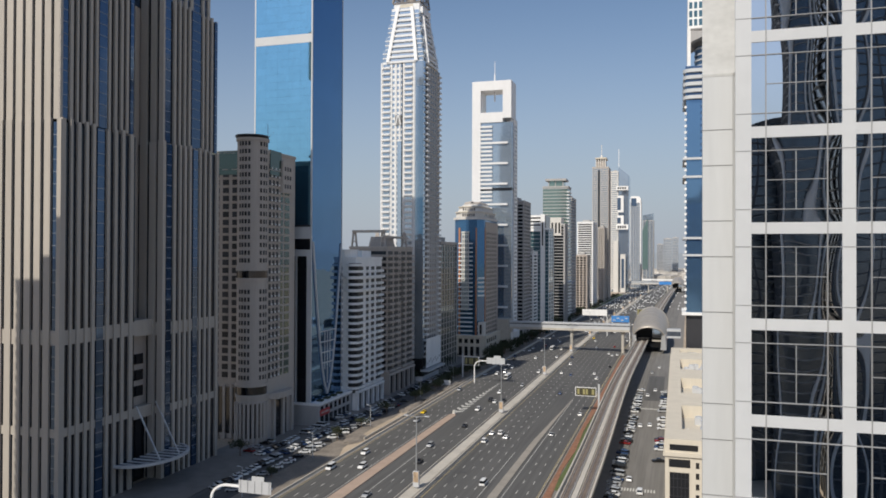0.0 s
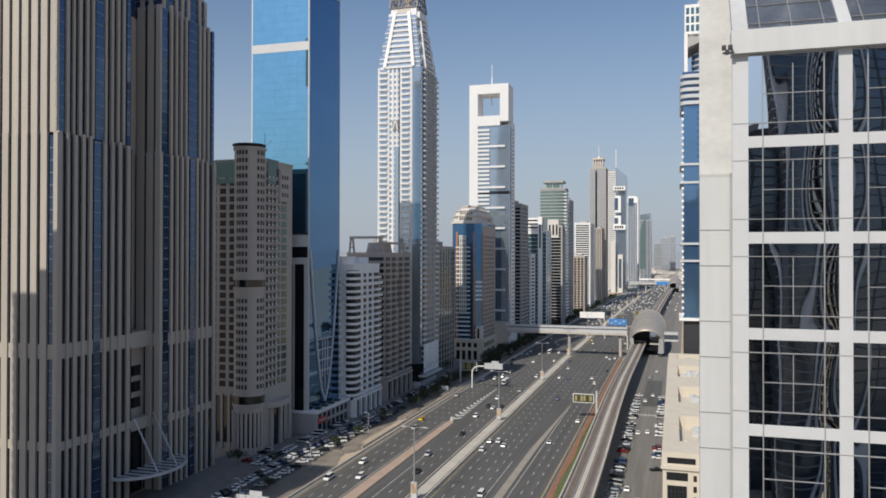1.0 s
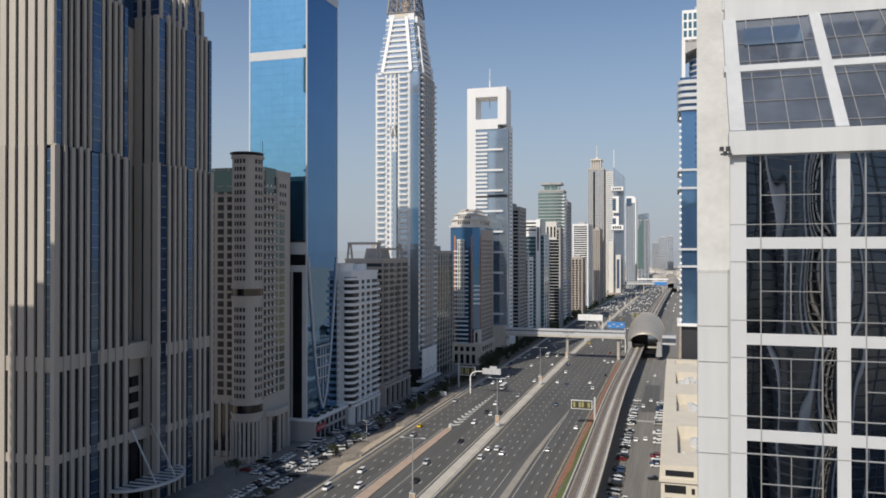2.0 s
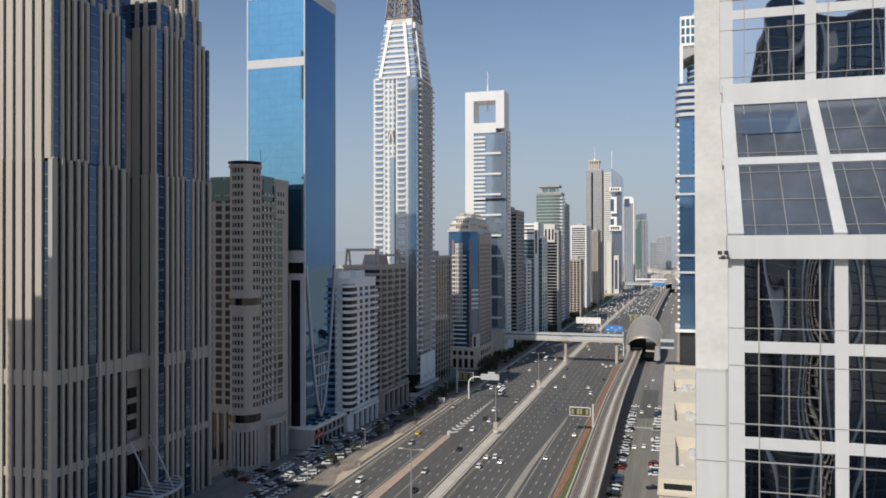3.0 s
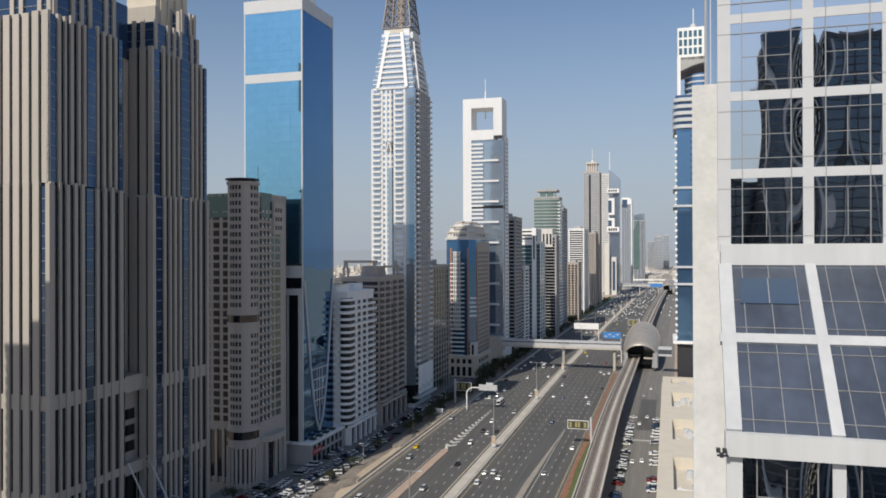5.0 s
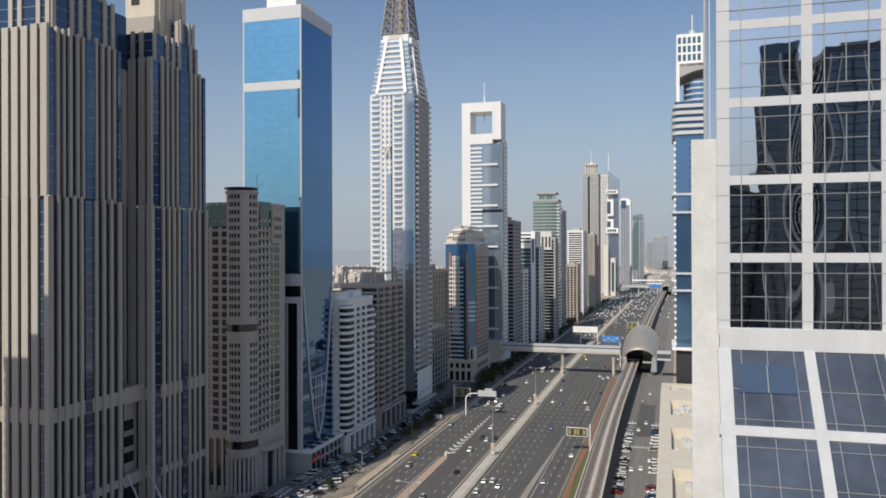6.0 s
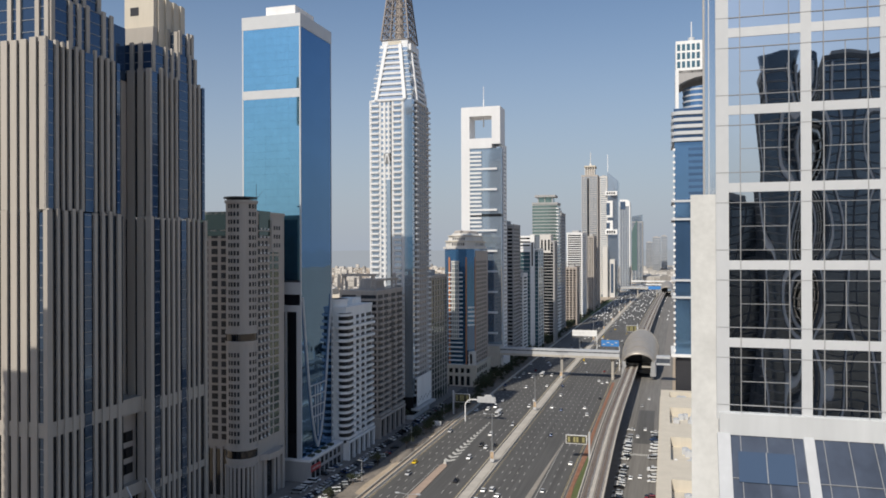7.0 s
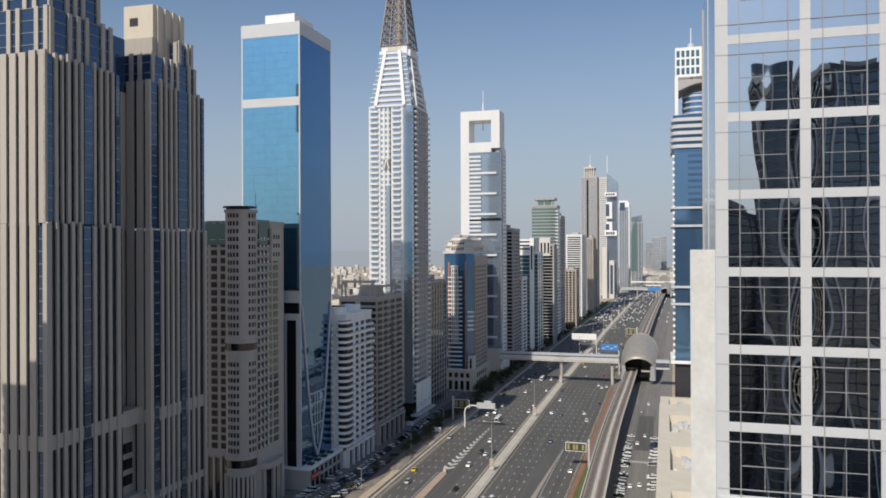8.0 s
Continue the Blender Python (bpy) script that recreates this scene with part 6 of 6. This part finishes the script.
for k, (x, y, turn, how) in enumerate(slots):
    colour = rng.choices(("car_white", "car_silver", "car_black", "car_blue", "car_red", "car_taxi", "car_yellow"), (50, 15, 16, 6, 3, 5, 2) if how == "run" else (44, 20, 26, 8, 2, 0, 0))[0]
    shape = rng.choices(("sedan", "suv", "van"), (55, 37, 8))[0]
    z = 0.03 if x > -149.5 else 0.12
    key = (colour, shape)
    if key not in protos:
        b, c, l, w = {"sedan": SEDAN, "suv": SUV, "van": VAN}[shape]
        protos[key] = vehicle(colour, "%s %s on dusty asphalt" % ({"car_white": "plain white", "car_silver": "silver grey", "car_black": "glossy black", "car_blue": "dark blue", "car_red": "dark red", "car_taxi": "cream taxi-coloured", "car_yellow": "bright yellow"}[colour], {"sedan": "saloon car", "suv": "tall estate car", "van": "delivery van"}[shape]), x, y, z, b, c, l, w)
        protos[key].rotation_euler = (0, 0, radians(turn))
    else:
        copy_thing(protos[key], pose(x, y, z, 0, 0, turn))


# traffic too far away to tell apart
bm = bmesh.new()
r9 = random.Random(9)
for i in range(330):
    x = r9.choice((-120, -116, -112, -108, -104, -100, -96, -92, -89, -77, -73.4, -69.8, -66.3, -63, -59, -55, -51, -47, -20, -7, -7))
    y = 1160 + r9.random() * 1300
    x += bend(y)
    slab(bm, x - 0.9, x + 0.9, y, y + 4.6, 0.3, 1.0)
    slab(bm, x - 0.75, x + 0.75, y + 0.9, y + 3.6, 1.0, 1.5)
tagged(part("far_traffic", bm, "car_white", None), "pale cars far down the highway", "traffic", kind="stuff")


def bus(x, y):
    t = thing("bus", "white city bus with a dark window band", "bus", x, y, 0.03, "vehicles on the road and in the bays")
    bm = bmesh.new()
    slab(bm, x - 1.25, x + 1.25, y - 6, y + 6, 0.4, 3.2)
    bmesh.ops.bevel(bm, geom=bm.edges[:], offset=0.18, segments=2, affect="EDGES")
    part("body", bm, "car_white", t)
    box("window_band", "g_dark", t, x - 1.28, x + 1.28, y - 5.6, y + 5.7, 1.6, 2.6)
    box("windscreen", "g_dark", t, x - 1.1, x + 1.1, y - 6.03, y - 5.95, 1.3, 2.7)
    for v in (-4, 3.6):
        for sx in (-1, 1):
            box("wheel", "tyre", t, x + sx * 1.15 - 0.14, x + sx * 1.15 + 0.14, y + v - 0.45, y + v + 0.45, 0.03, 0.9)
    return t


bus(-103.3, 480)
bus(-99.8, 640)

# ---------------------------------------------------------------- trees and shrubs
def tree(x, y, h, spread, seed, name="tree", label="dusty dark green street tree with uneven crown"):
    r = random.Random(seed)
    t = thing(name, label, "tree", x, y, 0, "street trees")
    bm = bmesh.new()
    prism(bm, ring(x, y, h * 0.035, 8), 0, h * 0.5, ring(x + 0.1, y, h * 0.02, 8))
    for k in range(6):
        a = r.random() * math.tau
        beam(bm, (x + 0.05, y, h * 0.38), (x + math.cos(a) * spread * 0.6, y + math.sin(a) * spread * 0.6, h * (0.6 + 0.25 * r.random())), h * 0.018)
    part("trunk", bm, "bark", t)
    bm = bmesh.new()
    clumps = [(r.gauss(0, 0.45), r.gauss(0, 0.45), r.uniform(-0.25, 0.3), r.uniform(0.25, 0.45)) for _ in range(15)]
    for k in range(620):
        cx, cy, cz, cr = r.choice(clumps)
        d = Vector((r.gauss(0, 1), r.gauss(0, 1), r.gauss(0, 1))).normalized() * cr * (0.5 + 0.5 * r.random())
        p = Vector((x + (cx + d.x) * spread, y + (cy + d.y) * spread, h * (0.72 + (cz + d.z) * 0.62)))
        u = Vector((r.gauss(0, 1), r.gauss(0, 1), r.gauss(0, 0.6))).normalized()
        v = u.cross(Vector((r.gauss(0, 1), r.gauss(0, 1), r.gauss(0, 1)))).normalized()
        s = spread * r.uniform(0.06, 0.12)
        bm.faces.new([bm.verts.new(p + s * (a * u + b * v)) for a, b in ((-1, 0), (0, -0.6), (1, 0), (0, 0.6))])
    part("crown", bm, "foliage", t)
    return t


trees = [tree(-131, 480, 6.0, 3.0, 1), tree(-129, 500, 4.4, 2.8, 2), tree(-162, 262, 6.5, 3.4, 3), tree(-136, 240, 3.6, 2.6, 4)]
r5 = random.Random(5)
spots = [(-130 + r5.uniform(-4, 3.5), 490 + i * 7.5 + r5.uniform(-3, 3)) for i in range(26)]
spots += [(-158 + r5.uniform(-3, 3), 452 + i * 16 + r5.uniform(-5, 5)) for i in range(12)]
spots += [(-129 + bend(640 + i * 11) + r5.uniform(-3, 3), 640 + i * 11 + r5.uniform(-4, 4)) for i in range(40)]
spots += [(-132 + bend(1090 + i * 11) + r5.uniform(-6, 5), 1090 + i * 11 + r5.uniform(-5, 5)) for i in range(44)]
spots += [(-135.2 + r5.uniform(-1.6, 2.2), 390 + i * 5.2 + r5.uniform(-3, 3)) for i in range(22)]
spots += [(-137 + r5.uniform(-1.5, 1.5), y) for y in (296, 322, 352)]
big = tree(-133, 552, 10.0, 5.2, 8, label="large dark green street tree with a broad uneven crown")
for i in range(46):
    y = 566 + i * 11 + r5.uniform(-4, 4)
    copy_thing(big, pose(-132.5 + bend(y) + r5.uniform(-5.5, 4.5), y, 0, 0, 0, r5.uniform(0, 360)))
for i, (x, y) in enumerate(spots):
    copy_thing(trees[i % 4], pose(x, y, 0, 0, 0, r5.uniform(0, 360)))

# ---------------------------------------------------------------- the city behind and the horizon
bm = bmesh.new()
r6 = random.Random(6)
for i in range(2600):
    y = 480 + (r6.random() ** 1.6) * 4000
    x = -215 - r6.random() * (300 + y * 0.85)
    if x * x + y * y > 4550 ** 2:
        continue
    w, d, h = r6.uniform(9, 24), r6.uniform(9, 24), r6.uniform(5, 13) if r6.random() < 0.82 else r6.uniform(14, 32)
    slab(bm, x, x + w, y, y + d, 0, h)
    if r6.random() < 0.6:
        slab(bm, x + w * 0.3, x + w * 0.6, y + d * 0.3, y + d * 0.6, h, h + 2.6)
    for k in range(int(h / 3.4)):
        slab(bm, x + 0.8, x + w - 0.8, y - 0.05, y, 1.2 + k * 3.4, 2.6 + k * 3.4) if h > 13 else None
for i in range(420):
    y = 2520 + r6.random() ** 1.3 * 1900
    x = -75 + r6.uniform(-120, 320)
    slab(bm, x, x + r6.uniform(12, 30), y, y + r6.uniform(12, 30), 0, r6.uniform(5, 22))
tagged(part("low_rise_city", bm, "lowrise", None), "pale low-rise city stretching to the hazy horizon", "distant city", kind="stuff")
for x, y, w, d, h in ((-58, 3500, 34, 40, 158), (-22, 3650, 26, 40, 166), (-96, 3900, 30, 30, 140), (-420, 2900, 60, 40, 60), (-640, 3100, 50, 40, 75)):
    plain_tower("distant_tower", "hazy grey tower far down the highway", x, x + w, y, y + d, h, "grey", "g_pale", 7.0, 3.0, None, group="distant towers")
for y, z, h in ((2160, 9, 2.2), (2330, 11, 2.4), (2420, 7, 2.0)):
    t = thing("flyover", "pale concrete flyover across the far highway", "flyover", -80, y, 0, "far flyovers")
    box("deck", "concrete", t, -260, 140, y - 9, y + 9, z, z + h)
    box("parapet", "white_render", t, -260, 140, y - 9.4, y - 9, z, z + h + 1.1)
    for i in range(9):
        box("pier", "concrete", t, -240 + i * 42, -237.5 + i * 42, y - 2, y + 2, 0, z)
# a few mid-rise blocks seen between the towers
for x, y, w, d, h, m in ((-262, 560, 46, 30, 62, "white_render"), (-238, 470, 30, 24, 74, "cream"), (-330, 700, 60, 40, 48, "cream"), (-300, 900, 40, 40, 60, "white_render"), (-250, 640, 30, 26, 66, "cream")):
    plain_tower("mid_rise_block", "pale mid-rise block behind the towers", x, x + w, y, y + d, h, m, "g_dark", 3.4, 1.7, {"S": 9, "E": 8}, group="mid-rise blocks")
# painted haze at the horizon: a plain far backdrop that glows in a pale colour
hz = bpy.data.materials.new("painted_horizon_haze")
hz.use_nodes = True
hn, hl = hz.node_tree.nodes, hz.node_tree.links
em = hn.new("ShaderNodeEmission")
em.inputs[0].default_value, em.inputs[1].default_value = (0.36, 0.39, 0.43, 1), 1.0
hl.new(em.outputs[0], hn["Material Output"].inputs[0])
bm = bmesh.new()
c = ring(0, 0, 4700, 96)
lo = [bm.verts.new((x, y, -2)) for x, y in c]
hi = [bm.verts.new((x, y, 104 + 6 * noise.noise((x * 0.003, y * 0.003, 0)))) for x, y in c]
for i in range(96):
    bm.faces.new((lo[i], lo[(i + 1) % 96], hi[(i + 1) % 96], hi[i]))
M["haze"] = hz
tagged(part("backdrop", bm, "haze", None), "plain glowing band painted as pale haze at the horizon", "backdrop", kind="structure")
